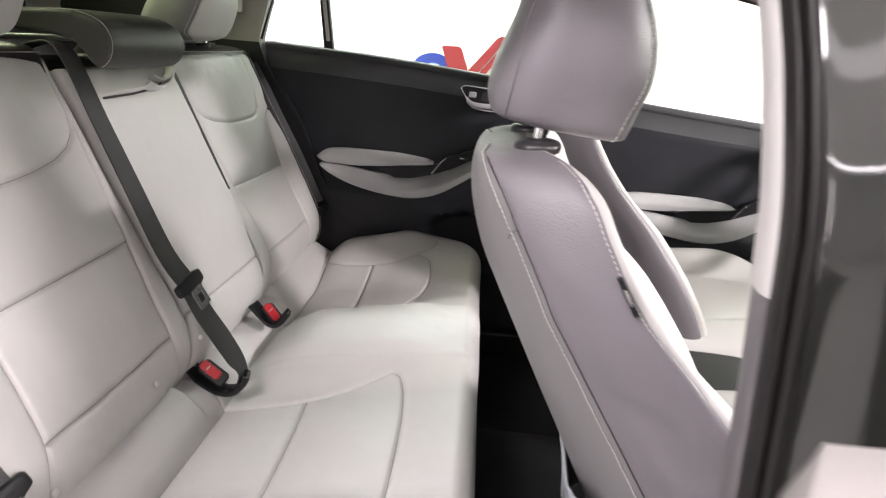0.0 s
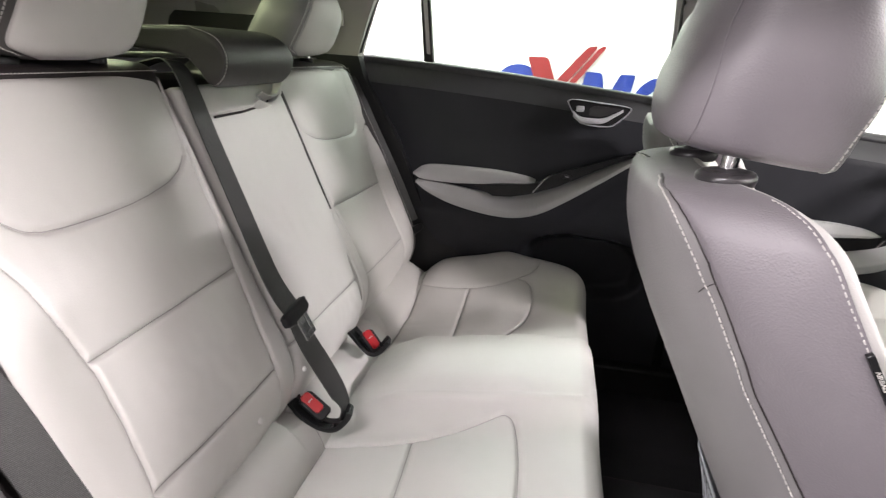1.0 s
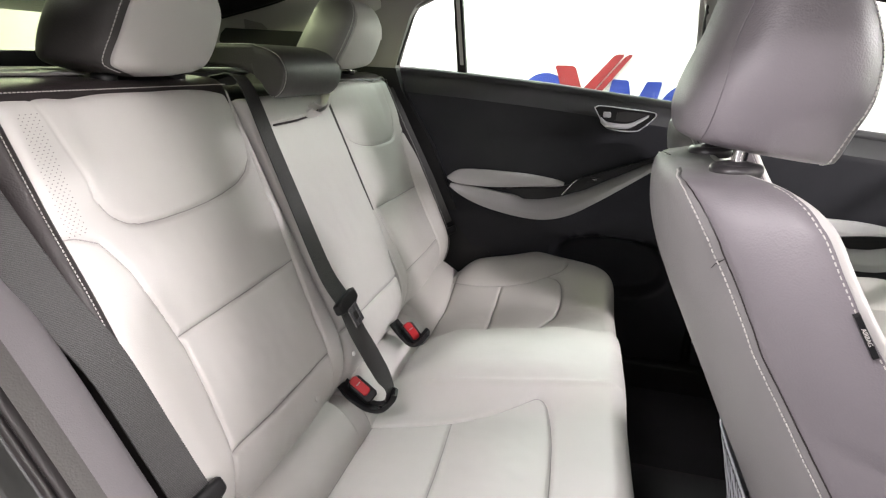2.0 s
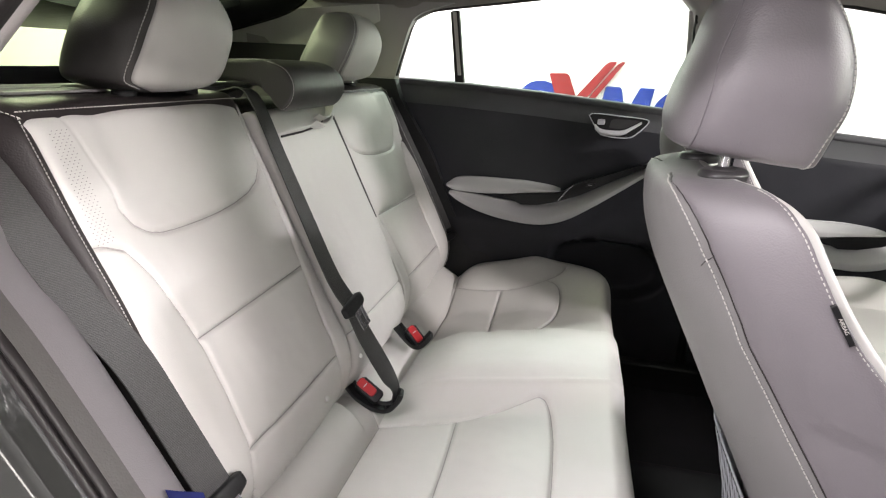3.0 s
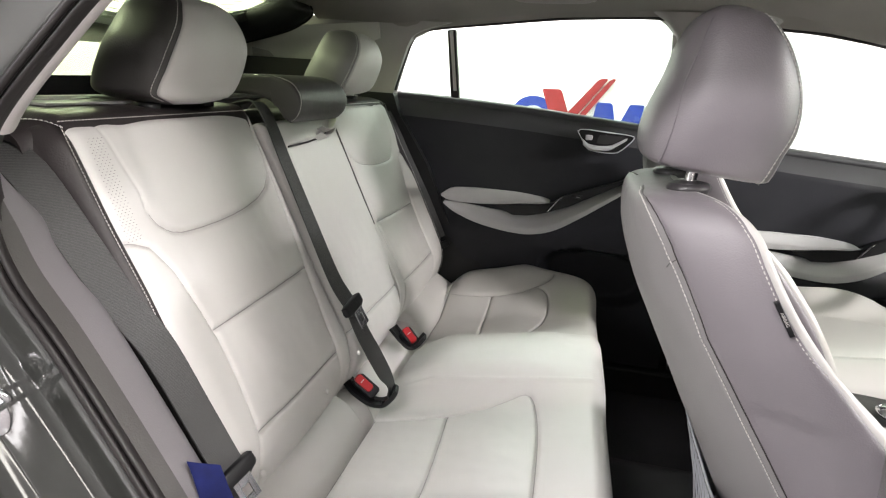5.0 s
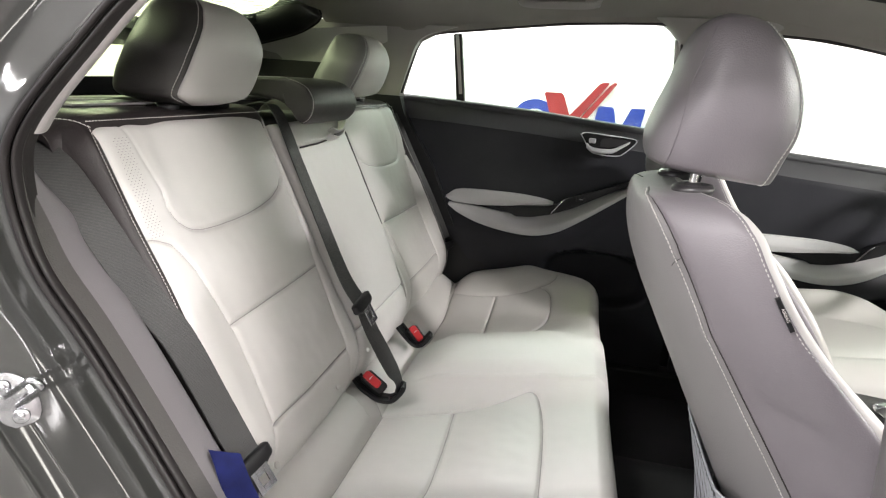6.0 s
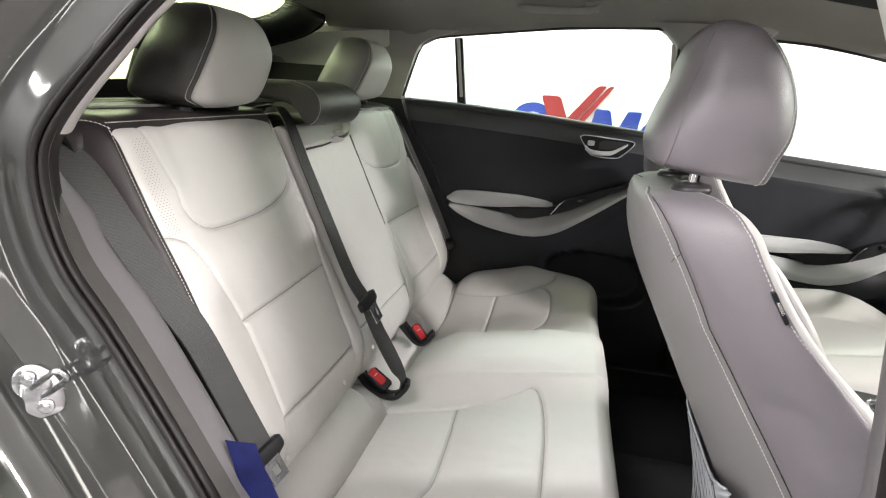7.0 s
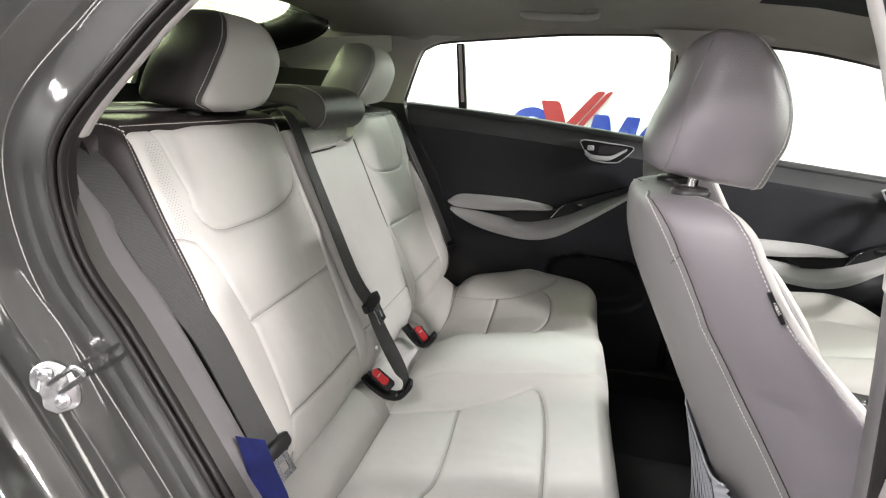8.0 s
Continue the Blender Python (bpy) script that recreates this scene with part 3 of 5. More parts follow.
def rear_cushion(seat):
    far = [CUSHION_NEAR[0], CUSHION_NEAR[5]]
    seams = CUSHION_NEAR + [[(x, MIRROR - y) for x, y in line] for line in far]
    seams += [[(0.096, 0.575), (0.135, 0.545), (0.176, 0.533), (0.25, 0.529), (0.31, 0.535), (0.355, 0.545), (0.414, 0.573), (0.456, 0.62)], [(0.25, 0.529), (0.245, 0.44), (0.248, 0.345), (0.25, 0.22)],
              [(0.385, 0.553), (0.408, 0.545), (0.424, 0.528), (0.431, 0.495), (0.430, 0.455), (0.423, 0.40), (0.41, 0.355), (0.385, 0.31), (0.36, 0.24)]]
    seams = [spline(line, 8 * len(line)) for line in seams]
    nx, ny = 210, 500
    u = np.linspace(0, 1, nx)
    ys = np.linspace(-0.665, 0.715, ny)
    X, Y = np.meshgrid(0.0 + 0.545 * u, ys, indexing="ij")
    e = np.minimum(Y - ys[0], ys[-1] - Y)
    Z = cushion_surface(X, Y)
    d = seam_distance(X, Y, seams)
    Z = Z + 0.0038 * (1 - np.exp(-d / 0.005)) + blur(0.010 * smooth(0, 0.10, d), 8) - 0.004 * np.exp(-(d / 0.0028) ** 2) - 0.012
    Z = Z + 0.0015 * noise_field(X, Y, 10, 5) + 0.0006 * noise_field(X, Y, 40, 6)
    Z = Z - 0.05 * np.exp(-np.maximum(e, 0) / 0.02) 
    # the front rolls over and falls to the floor side, its corners rounded off in plan
    corner = 0.11 * smooth(0.17, 0.0, e) ** 2
    Xs = X - corner * smooth(0.2, 0.545, X)
    a = np.linspace(0, 1, 26)[1:]
    Xs = Xs - (0.003 + 0.02 * Y) * smooth(0.3, 0.545, X)
    xs, zs = Xs[-1], Z[-1]
    roll = []
    for t in a:
        if t < 0.6:
            g = t / 0.6 * math.pi / 2
            roll.append(np.stack([xs + 0.036 * math.sin(g), ys, zs - 0.046 * (1 - math.cos(g))], -1))
        else:
            g = (t - 0.6) / 0.4
            roll.append(np.stack([xs + 0.036 - 0.03 * g, ys, zs - 0.046 - (zs - 0.046 - 0.33) * g], -1))
    P = np.concatenate([np.stack([Xs, Y, Z], -1), np.array(roll)], axis=0)
    cushion = part("cushion", slab(P, (-0.002, 0, -0.10)), LIGHT, seat, "light grey leather cushion with stitched inserts")
    # grey tubes stand for the shade down in the cushion's seams
    for line in seams:
        q = even(line, 0.006)[0]
        q = q[(q[:, 0] > 0.015) & (q[:, 0] < 0.54) & (np.abs(q[:, 1] - 0.025) < 0.66)]
        if len(q) > 3:
            i, j = q[:, 0] / 0.545 * (nx - 1), (q[:, 1] - ys[0]) / (ys[-1] - ys[0]) * (ny - 1)
            part("seam", tube(np.stack([between(Xs, i, j), q[:, 1], between(Z, i, j) + 0.0006], -1), 0.0008, 6), SEAM_SHADE, cushion, "darker line that stands in for shade in the sewn seam")
    part("seat_box", box(-0.02, 0.50, -0.62, 0.66, 0.20, 0.42), CARPET, seat, "black carpeted seat base", smooth=False)


bench = rear_backrest()
perforation(bench)
rear_headrests()
rear_cushion(bench)


# ---- front seats ----
def seat_ring(x_back, depth, w, z, cy, lean):
    b, e = float(smooth(0.91, 1.06, z)), float(smooth(0.78, 0.90, z))
    half = [(0.0, 0.0), (0.0, 0.30 - 0.12 * b), (0.09 - 0.085 * b, 0.51 - 0.2 * b), (0.21 - 0.18 * b, 0.655 - 0.2 * b), (0.36 - 0.28 * b, 0.765 - 0.17 * b), (0.52 - 0.24 * b, 0.87 - 0.07 * b), (0.70, 0.95), (0.87, 0.985), (1.0 - 0.03 * e, 0.965), (1.045 - 0.065 * e, 0.925), (1.04 - 0.075 * e, 0.85), (0.95 - 0.05 * e, 0.72), (0.80, 0.5), (0.74, 0.25), (0.73, 0.0)]
    p = np.interp(z, [0.66, 0.78, 0.89, 0.93, 0.969, 0.998, 1.018, 1.03, 1.039, 1.045, 1.049, 1.051], [4.0, 3.88, 3.86, 4.1, 4.52, 4.73, 4.73, 4.65, 4.5, 4.2, 3.3, 1.4])
    p2 = np.interp(z, [0.70, 0.86, 0.906, 0.981, 1.023, 1.034, 1.042, 1.047, 1.051], [7.8, 7.65, 7.42, 7.45, 7.42, 7.65, 7.95, 8.5, 9.2])
    fine = spline(half, 1401)
    q = fine[(np.interp(np.arange(71), [0, 20, 41, 70], [0, p, p2, 14]) * 100).round().astype(int)]
    left = [(x_back + depth * a, cy - w * b, z + lean * depth * a) for a, b in q]
    right = [(x_back + depth * a, cy + w * b, z + lean * depth * a) for a, b in q[::-1][1:-1]]
    return left + right


FRONT_RINGS = [  # z, back x, depth, half width
    (0.42, 0.800, 0.20, 0.235), (0.50, 0.772, 0.225, 0.245), (0.58, 0.735, 0.235, 0.252), (0.655, 0.697, 0.232, 0.255), (0.72, 0.663, 0.222, 0.256), (0.80, 0.621, 0.203, 0.255), (0.87, 0.585, 0.178, 0.252), (0.93, 0.555, 0.160, 0.247), (0.98, 0.537, 0.147, 0.239), (1.013, 0.531, 0.136, 0.228), (1.031, 0.531, 0.121, 0.214), (1.042, 0.534, 0.103, 0.197), (1.048, 0.540, 0.085, 0.172), (1.051, 0.552, 0.058, 0.125)]
FRONT_HEAD = [(1.072, 0.573, 0.698, 0.062), (1.075, 0.557, 0.706, 0.092), (1.083, 0.545, 0.709, 0.110), (1.110, 0.540, 0.716, 0.121), (1.146, 0.548, 0.725, 0.130), (1.190, 0.564, 0.720, 0.132), (1.236, 0.576, 0.699, 0.124), (1.266, 0.592, 0.674, 0.102), (1.279, 0.609, 0.653, 0.058)]


def front_seat(cy, shift=0.0, inner=1):
    seat = tagged(empty("front_seat", (0.9, cy, 0.25)), "grey leather front seat seen from behind, pale stitching", "car seat", "front seats")
    T = spline(FRONT_RINGS, 90)
    R = np.array([seat_ring(xb, d, w, z, cy, 0.10) for z, xb, d, w in T])
    R[:, :, 0] += 0.0012 * noise_field(R[:, :, 1], R[:, :, 2], 12, 8)
    m = R.shape[1]
    k1, k2 = 20, 41          # back to side seam, side to front seam
    for k, a in ((k1, 0.0035), (k2, 0.003)):
        for kk in (k, m - k):
            s = -1 if kk < m / 2 else 1
            R[:, kk, 1] -= s * a * 0.7
            R[:, kk, 0] += a * 0.6 * (1 if k == k1 else -1)
    # soft creases across the side panel
    zz = R[:, :, 2]
    for z0, w0, a0 in ((0.815, 0.010, 0.0065), (0.79, 0.008, 0.006), (0.765, 0.010, 0.004), (0.70, 0.014, 0.003)):
        fall = np.exp(-((zz - z0) / w0) ** 2)
        col = np.zeros(m)
        col[k1 + 2:k2 - 6] = np.sin(np.linspace(0, math.pi, k2 - 8 - k1)) ** 2
        R[:, :, 1] += a0 * fall * col
    cap = lambda ring: ([*ring], [tuple(range(len(ring)))])
    part("back_panel", join(grid(np.concatenate([R[:, m - k1:], R[:, :k1 + 1]], axis=1)), cap(R[-1])), MID, seat, "grey leather seat back")
    part("side_panel", grid(R[:, k1:k2 + 1]), PURPLE, seat, "grey leather bolster with creases")
    part("side_panel", grid(R[:, m - k2:m - k1 + 1]), PURPLE, seat, "grey leather bolster with creases")
    part("front_panel", join(grid(R[:, k2:m - k2 + 1]), cap(R[0])), LIGHT, seat, "light grey leather seat face")
    for k, s in ((k1, -1), (m - k1, 1)):
        thread(R[2:-4, k - 1 if s < 0 else k + 1] + np.array([-0.0005, 0.0012 * s, 0]), (-0.6, 0.8 * s, 0), seat, length=0.0044, gap=0.0016, r=0.00065)
        part("piping", tube(R[2:-3, k] + np.array([0.0005, 0.0005 * s, 0]), 0.0015, 6), DARK, seat, "dark seam")
    for k, s in ((k2, -1), (m - k2, 1)):
        thread(R[2:-8, k] + np.array([-0.004, 0.0025 * s, 0]), (0, s, 0), seat, length=0.0044, gap=0.0016, r=0.00065)
    # short tuck where the back's cover is gathered into the seam
    if shift == 0.0:
        # dark tube drawn for the shade in the tuck's crease
        part("tuck", tube(spline([(0.5865, -0.531, 0.988), (0.5835, -0.526, 0.983), (0.5805, -0.520, 0.978), (0.5790, -0.514, 0.972)], 24), 0.0005, 6), DARK, seat, "dark line for the shaded crease of a tuck in the cover")
    # headrest with chrome posts in oval collars
    head, face, sa, sb = headrest(FRONT_HEAD, cy, [(1.06, 0.686), (1.085, 0.692), (1.11, 0.702), (1.15, 0.713), (1.19, 0.709), (1.235, 0.687), (1.28, 0.645)], MID, PURPLE, seat, "grey leather headrest", 2.9, ("headrest_face", "headrest"), back_seam=[(1.07, 0.562), (1.10, 0.565), (1.13, 0.569), (1.173, 0.574), (1.224, 0.587), (1.26, 0.598), (1.28, 0.612)], tilt=0.10)
    for line, s in ((sa, -1), (sb, 1)):
        thread(line[5:-6], (0.3, s, 0), seat, length=0.0044, gap=0.0016, r=0.00065)
    for dy in (-0.080, 0.080):
        c = Vector((0.603, cy + dy, 1.0545))
        part("headrest_post", tube([tuple(c), (0.606, cy + dy, 1.095)], 0.0078, 16), CHROME, seat)
        ring = lambda r, h: [c + Vector((r * math.cos(a), 1.1 * r * math.sin(a), h + 0.06 * r * math.cos(a))) for a in np.linspace(0, 2 * math.pi, 36, endpoint=False)]
        part("post_collar", loft([ring(0.0255, -0.004), ring(0.0270, 0.002), ring(0.0268, 0.005), ring(0.0245, 0.008), ring(0.019, 0.0095), ring(0.0135, 0.0085), ring(0.0105, 0.0115), ring(0.008, 0.012)]), COLLAR, seat, "black plastic oval collar")
    # cushion
    xs = np.linspace(0.78, 1.33, 60)
    ys = np.linspace(-0.262, 0.262, 60)
    X, Y = np.meshgrid(xs, ys, indexing="ij")
    e = np.minimum(np.minimum(0.262 - np.abs(Y), 1.33 - X), 0.5)
    swell = np.where(Y * inner > 0, 0.022, 0.066)
    Z = 0.572 + 0.10 * (X - 0.8) + swell * smooth(0.12, 0.215, np.abs(Y)) * smooth(1.36, 1.10, X) - 0.055 * np.exp(-np.maximum(e, 0) / 0.03)
    sd = seam_distance(X, Y, [spline([(0.8, -0.155), (1.0, -0.150), (1.12, -0.135), (1.20, -0.10), (1.24, -0.04), (1.24, 0.04), (1.20, 0.10), (1.12, 0.135), (1.0, 0.150), (0.8, 0.155)], 40)])
    Z = Z + 0.012 * (1 - np.exp(-sd / 0.016)) - 0.03 * smooth(1.15, 1.33, X) ** 2
    Y = Y * (1 - 0.22 * smooth(1.02, 1.34, X) ** 2)
    part("seat_cushion", slab(np.stack([X, Y + cy, Z], -1), (0, 0, -0.11)), LIGHT, seat, "light grey leather cushion")
    part("seat_base", box(0.80, 1.28, cy - 0.23, cy + 0.23, 0.24, 0.50), PLASTIC, seat, "black plastic seat base", bevel=0.03)
    seat.location.x += shift
    return seat


near_seat = front_seat(-0.345)
front_seat(0.385, 0.095, -1)


# ---- car body: floor, roof, sides ----
ROOF_EDGE = ([-0.62, -0.42, -0.11, -0.03, 0.36, 0.66, 1.0, 1.3, 1.8], [1.285, 1.300, 1.312, 1.330, 1.374, 1.388, 1.374, 1.333, 1.20])


def roof_z(X, Y):
    c = (Y - 0.0175) / 0.7175
    return np.interp(X, *ROOF_EDGE) + 0.085 * (1 - np.abs(c) ** 6.0) * np.interp(X, [-0.42, 0.0, 1.2, 1.8], [0.9, 1.0, 1.0, 0.9])


def shell():
    tagged(part("floor", box(-0.45, 2.3, -0.74, 0.78, 0.17, 0.205), CARPET, smooth=False), "black carpeted car floor", "floor", kind="structure")
    q = spline([(-0.16, 0.20), (-0.15, 0.25), (-0.10, 0.285), (0.02, 0.295), (0.14, 0.285), (0.19, 0.25), (0.20, 0.20)], 24)
    tagged(part("floor_tunnel", loft([[(x, y, z) for y, z in q] for x in (0.40, 0.62, 0.95, 1.4, 2.2)]), CARPET), "black carpeted tunnel along the car floor", "floor", kind="structure")
    xs, ys = np.linspace(-0.40, 1.30, 80), np.linspace(-0.70, 0.735, 70)
    X, Y = np.meshgrid(xs, ys, indexing="ij")
    tagged(part("headliner", slab(np.stack([X, Y, roof_z(X, Y)], -1), (0, 0, 0.03)), CLOTH), "warm grey woven cloth headliner", "headliner", kind="structure")
    # sunroof let into the lining, in matt carpet black to keep reflections off
    xs, ys = np.linspace(0.86, 1.19, 20), np.linspace(-0.45, 0.49, 16)
    X, Y = np.meshgrid(xs, ys, indexing="ij")
    tagged(part("sunroof", slab(np.stack([X, Y, roof_z(X, Y) - 0.006], -1), (0, 0, 0.003)), CARPET), "matt black sunroof panel let into the headliner", "sunroof", kind="structure")
    # raked windscreen between the roof's front edge and the dashboard, and the near front pillar
    w = tagged(empty("windscreen", (1.7, 0.0, 0.98)), "raked clear windscreen above the dashboard", "windscreen", kind="structure")
    ys = np.linspace(-0.66, 0.68, 24)
    P = []
    for u in np.linspace(0, 1, 12):
        a = np.stack([np.full(24, 1.29), ys, roof_z(np.full(24, 1.29), ys) + 0.010], -1)
        b = np.stack([2.22 - 0.22 * (ys - 0.01) ** 2, 1.08 * ys, np.full(24, 0.985)], -1)
        P.append(a + (b - a) * u + np.array([0, 0, 0.035 * math.sin(u * math.pi)]))
    part("pane", slab(np.array(P), (0.003, 0, 0.004)), GLASS, w).visible_shadow = False
    tagged(part("pillar_a", sweep(spline([(1.02, -0.700, 1.385), (1.25, -0.706, 1.352), (1.50, -0.722, 1.262), (1.78, -0.745, 1.115), (2.05, -0.765, 0.97)], 30), [(-0.035, -0.02), (0.035, -0.02), (0.04, 0.0), (0.03, 0.022), (-0.03, 0.022), (-0.04, 0.0)]), PILLAR_GREY), "grey front pillar trim", "pillar", kind="structure")
    for y in (-0.735, 0.70):
        tagged(part("door_sill", box(-0.42, 2.3, y - 0.03, y + 0.06, 0.12, 0.29), PLASTIC, bevel=0.01), "black plastic sill under the doors", "sill", kind="structure")
    # boot and bulkheads that close the car
    tagged(part("boot_floor", box(-1.35, -0.40, -0.70, 0.72, 0.55, 0.60), CARPET, smooth=False), "black carpeted boot floor", "floor", kind="structure")
    tagged(part("front_bulkhead", box(2.3, 2.36, -0.80, 0.82, 0.15, 0.95), PLASTIC, smooth=False), "black bulkhead under the windscreen", "wall", kind="structure")


shell()


def sill_z(x):
    return np.interp(x, [-0.40, -0.166, 0.058, 0.301, 0.65, 1.095, 1.363, 1.9], [1.130, 1.127, 1.118, 1.103, 1.073, 1.034, 1.014, 0.975])


def ribbon(low, high, y_out, y_in, n=90, m=40):
    """A bulging strip between a lower and an upper edge line on a door."""
    a, b = spline(low, n), spline(high, n)
    P = np.zeros((m, n, 3))
    for i, u in enumerate(np.linspace(0, 1, m)):
        P[i, :, 0], P[i, :, 2] = a[:, 0] + (b[:, 0] - a[:, 0]) * u, a[:, 1] + (b[:, 1] - a[:, 1]) * u
        P[i, :, 1] = y_out + (y_in - y_out) * smooth(0.0, 0.09, u) * (1 - (0.25 + 0.65 * smooth(0.10, 0.28, a[:, 0] - a[0, 0])) * smooth(0.35, 1.05, u))
    return slab(P, (0, 0.012, 0))


def frame_ring(outer, inner, y0, y1):
    """A flat bezel between two outlines with the same number of points."""
    o, i = np.asarray(outer), np.asarray(inner)
    P = np.array([[(x, y1, z) for x, z in o], [(x, y0, z) for x, z in o], [(x, y0, z) for x, z in i], [(x, y1, z) for x, z in i]])
    return grid(P, close_u=True, close_v=True)


def inset(outline, d):
    o = np.asarray(outline, float)
    c = o.mean(0)
    v = o - c
    L = np.linalg.norm(v, axis=1)[:, None]
    return c + v * (L - d) / L


def rear_edge(z):
    return np.interp(z, [0.18, 0.55, 0.70, 0.90, 1.06, 1.12], [0.20, 0.15, 0.01, -0.08, -0.180, -0.205])


def far_door(name, x0, x1, dx, dz, switches, label):
    door = tagged(empty(name, ((x0 + x1) / 2, 0.78, 0.3)), label, "car door", "doors of the far side")
    xs = np.linspace(x0, x1, 110)
    v = np.linspace(0, 1, 90)
    X, V = np.meshgrid(np.linspace(0, 1, 110), v, indexing="ij")
    zz = 0.18 + 0.9 * V
    left = x0 + rear_edge(zz) if name == "rear_door" else x0 + 0 * zz
    X = left + (x1 - left) * X
    S = sill_z(X)
    Z = 0.18 + (S - 0.012 - 0.18) * V
    h = S - Z
    Yp = 0.745 + 0.052 * smooth(0.075, -0.01, h) + 0.004 * smooth(0.070, 0.064, h) - 0.012 * smooth(0.22, 0.40, h) - 0.022 * smooth(0.05, -0.02, Z - (0.70 + dz)) + 0.0006 * noise_field(X, Z, 20, 11)
    # bottle pocket let into the lower panel
    pz, px = Z - (0.575 + dz), X - (0.55 + dx)
    inside = smooth(1.35, 0.70, (np.abs(px) / 0.165) ** 2.6 + (np.abs(pz) / 0.085) ** 2.6)
    Yp = Yp + 0.05 * inside
    # soft draped lines of the pressed trim
    Yp = Yp - 0.004 * np.exp(-((Z - (0.66 + dz) - 0.9 * np.maximum(0, X - 0.45 - dx)) / 0.012) ** 2) * smooth(0.30, 0.40, X - dx)
    F = np.stack([X, Yp, Z], -1)
    part("trim_panel", slab(F[:, :84], (0, 0.05, 0)), DOOR_DARK, door, "charcoal moulded door trim")
    # the upturned top rows get lighter charcoal in place of sheen
    part("ledge_pad", slab(F[:, 83:], (0, 0.05, 0)), LEDGE_SHEEN, door, "padded band under the window, charcoal lightened for its sheen")
    # padded window ledge
    prof = [(0.0, -0.016), (-0.012, -0.008), (-0.014, 0.002), (-0.006, 0.010), (0.010, 0.013), (0.045, 0.012), (0.045, -0.016)]
    rings = [[(x, 0.796 + a, float(sill_z(x)) - 0.012 + b) for a, b in prof] for x in np.linspace(x0 - (0.165 if name == "rear_door" else 0), x1, 110)]
    part("window_ledge", loft(rings), LEDGE_SHEEN, door, "padded ledge under the window, charcoal lightened for light from above")
    sh = lambda pts: [(x + dx, z + dz) for x, z in pts]
    part("arm_pad", ribbon(sh([(0.030, 0.800), (0.06, 0.784), (0.14, 0.781), (0.22, 0.787), (0.29, 0.797), (0.36, 0.805), (0.388, 0.812)]), sh([(0.028, 0.806), (0.065, 0.829), (0.14, 0.835), (0.23, 0.833), (0.30, 0.829), (0.36, 0.822), (0.388, 0.815)]), 0.740, 0.700), ARM_GREY, door, "light grey elbow pad")
    part("arm_wing", ribbon(sh([(0.040, 0.776), (0.075, 0.750), (0.14, 0.722), (0.22, 0.704), (0.30, 0.696), (0.36, 0.701), (0.42, 0.722), (0.49, 0.768), (0.56, 0.820), (0.63, 0.874), (0.70, 0.927)]), sh([(0.040, 0.784), (0.085, 0.782), (0.15, 0.777), (0.215, 0.767), (0.27, 0.759), (0.33, 0.763), (0.39, 0.780), (0.455, 0.808), (0.54, 0.853), (0.62, 0.899), (0.70, 0.944)]), 0.740, 0.694), ARM_GREY, door, "light grey sweeping armrest")
    well = [(0.215, 0.782), (0.29, 0.794), (0.37, 0.802), (0.42, 0.818), (0.52, 0.866), (0.66, 0.925), (0.66, 0.918), (0.53, 0.848), (0.45, 0.803), (0.38, 0.775), (0.32, 0.760), (0.27, 0.757)]
    part("grip_well", plate([(x + dx, z + dz) for x, z in well], 0.715, 0.735), PLASTIC, door, "black recess behind the armrest", smooth=False)
    top = spline([(0.40, 0.812), (0.425, 0.832), (0.47, 0.852), (0.54, 0.878), (0.66, 0.925)], 30)
    bot = spline([(0.385, 0.782), (0.42, 0.797), (0.47, 0.822), (0.54, 0.860), (0.66, 0.915)], 30)
    sw = [(x + dx, z + dz) for x, z in list(top[::3]) + list(bot[::-3])]
    part("switch_panel", plate(sw, 0.706, 0.730), PLASTIC, door, "gloss black window switch panel", smooth=False)
    q = spline([(0.385, 0.783), (0.398, 0.800), (0.412, 0.820), (0.425, 0.833)], 16)
    part("trim_line", tube(np.stack([q[:, 0] + dx, np.full(16, 0.703), q[:, 1] + dz], -1), 0.0022, 8), CHROME, door, "thin silver edge line")
    for s in np.linspace(0.475, 0.475 + 0.075 * (switches - 1), switches):
        zt = np.interp(s, top[:, 0], top[:, 1]) - 0.016
        part("window_switch", box(s - 0.016 + dx, s + 0.016 + dx, 0.699, 0.71, zt - 0.005 + dz, zt + 0.006 + dz), PLASTIC, door, "black rocker switch with a bright edge", bevel=0.003)
        part("switch_mark", box(s - 0.006 + dx, s + 0.006 + dx, 0.6978, 0.70, zt + 0.000 + dz, zt + 0.0025 + dz), STEEL, door)
    # inner release handle: chrome bezel, dark bowl, lever
    B = [(0.449, 1.043), (0.466, 1.050), (0.540, 1.047), (0.612, 1.041), (0.624, 1.033), (0.612, 1.015), (0.590, 0.993), (0.575, 0.984), (0.540, 0.981), (0.500, 0.985), (0.484, 0.992), (0.465, 1.018)]
    B = spline(B + B[:1], 72)[:-1] + np.array([dx, dz * 1.5])
    bowl = part("handle_bowl", plate(inset(B, 0.004), 0.7345, 0.742), PLASTIC, door, "dark glossy handle bowl", smooth=False)
    part("handle_bezel", frame_ring(B, inset(B, 0.0026), 0.730, 0.744), SATIN, door, "satin chrome handle surround", smooth=False)
    lev = spline([(0.470, 1.012), (0.488, 0.999), (0.52, 0.996), (0.552, 0.999), (0.578, 1.014), (0.602, 1.030)], 30) + np.array([dx, dz * 1.5])
    wid = np.interp(np.linspace(0, 1, 30), [0, 0.25, 0.6, 1], [0.008, 0.008, 0.0075, 0.004])
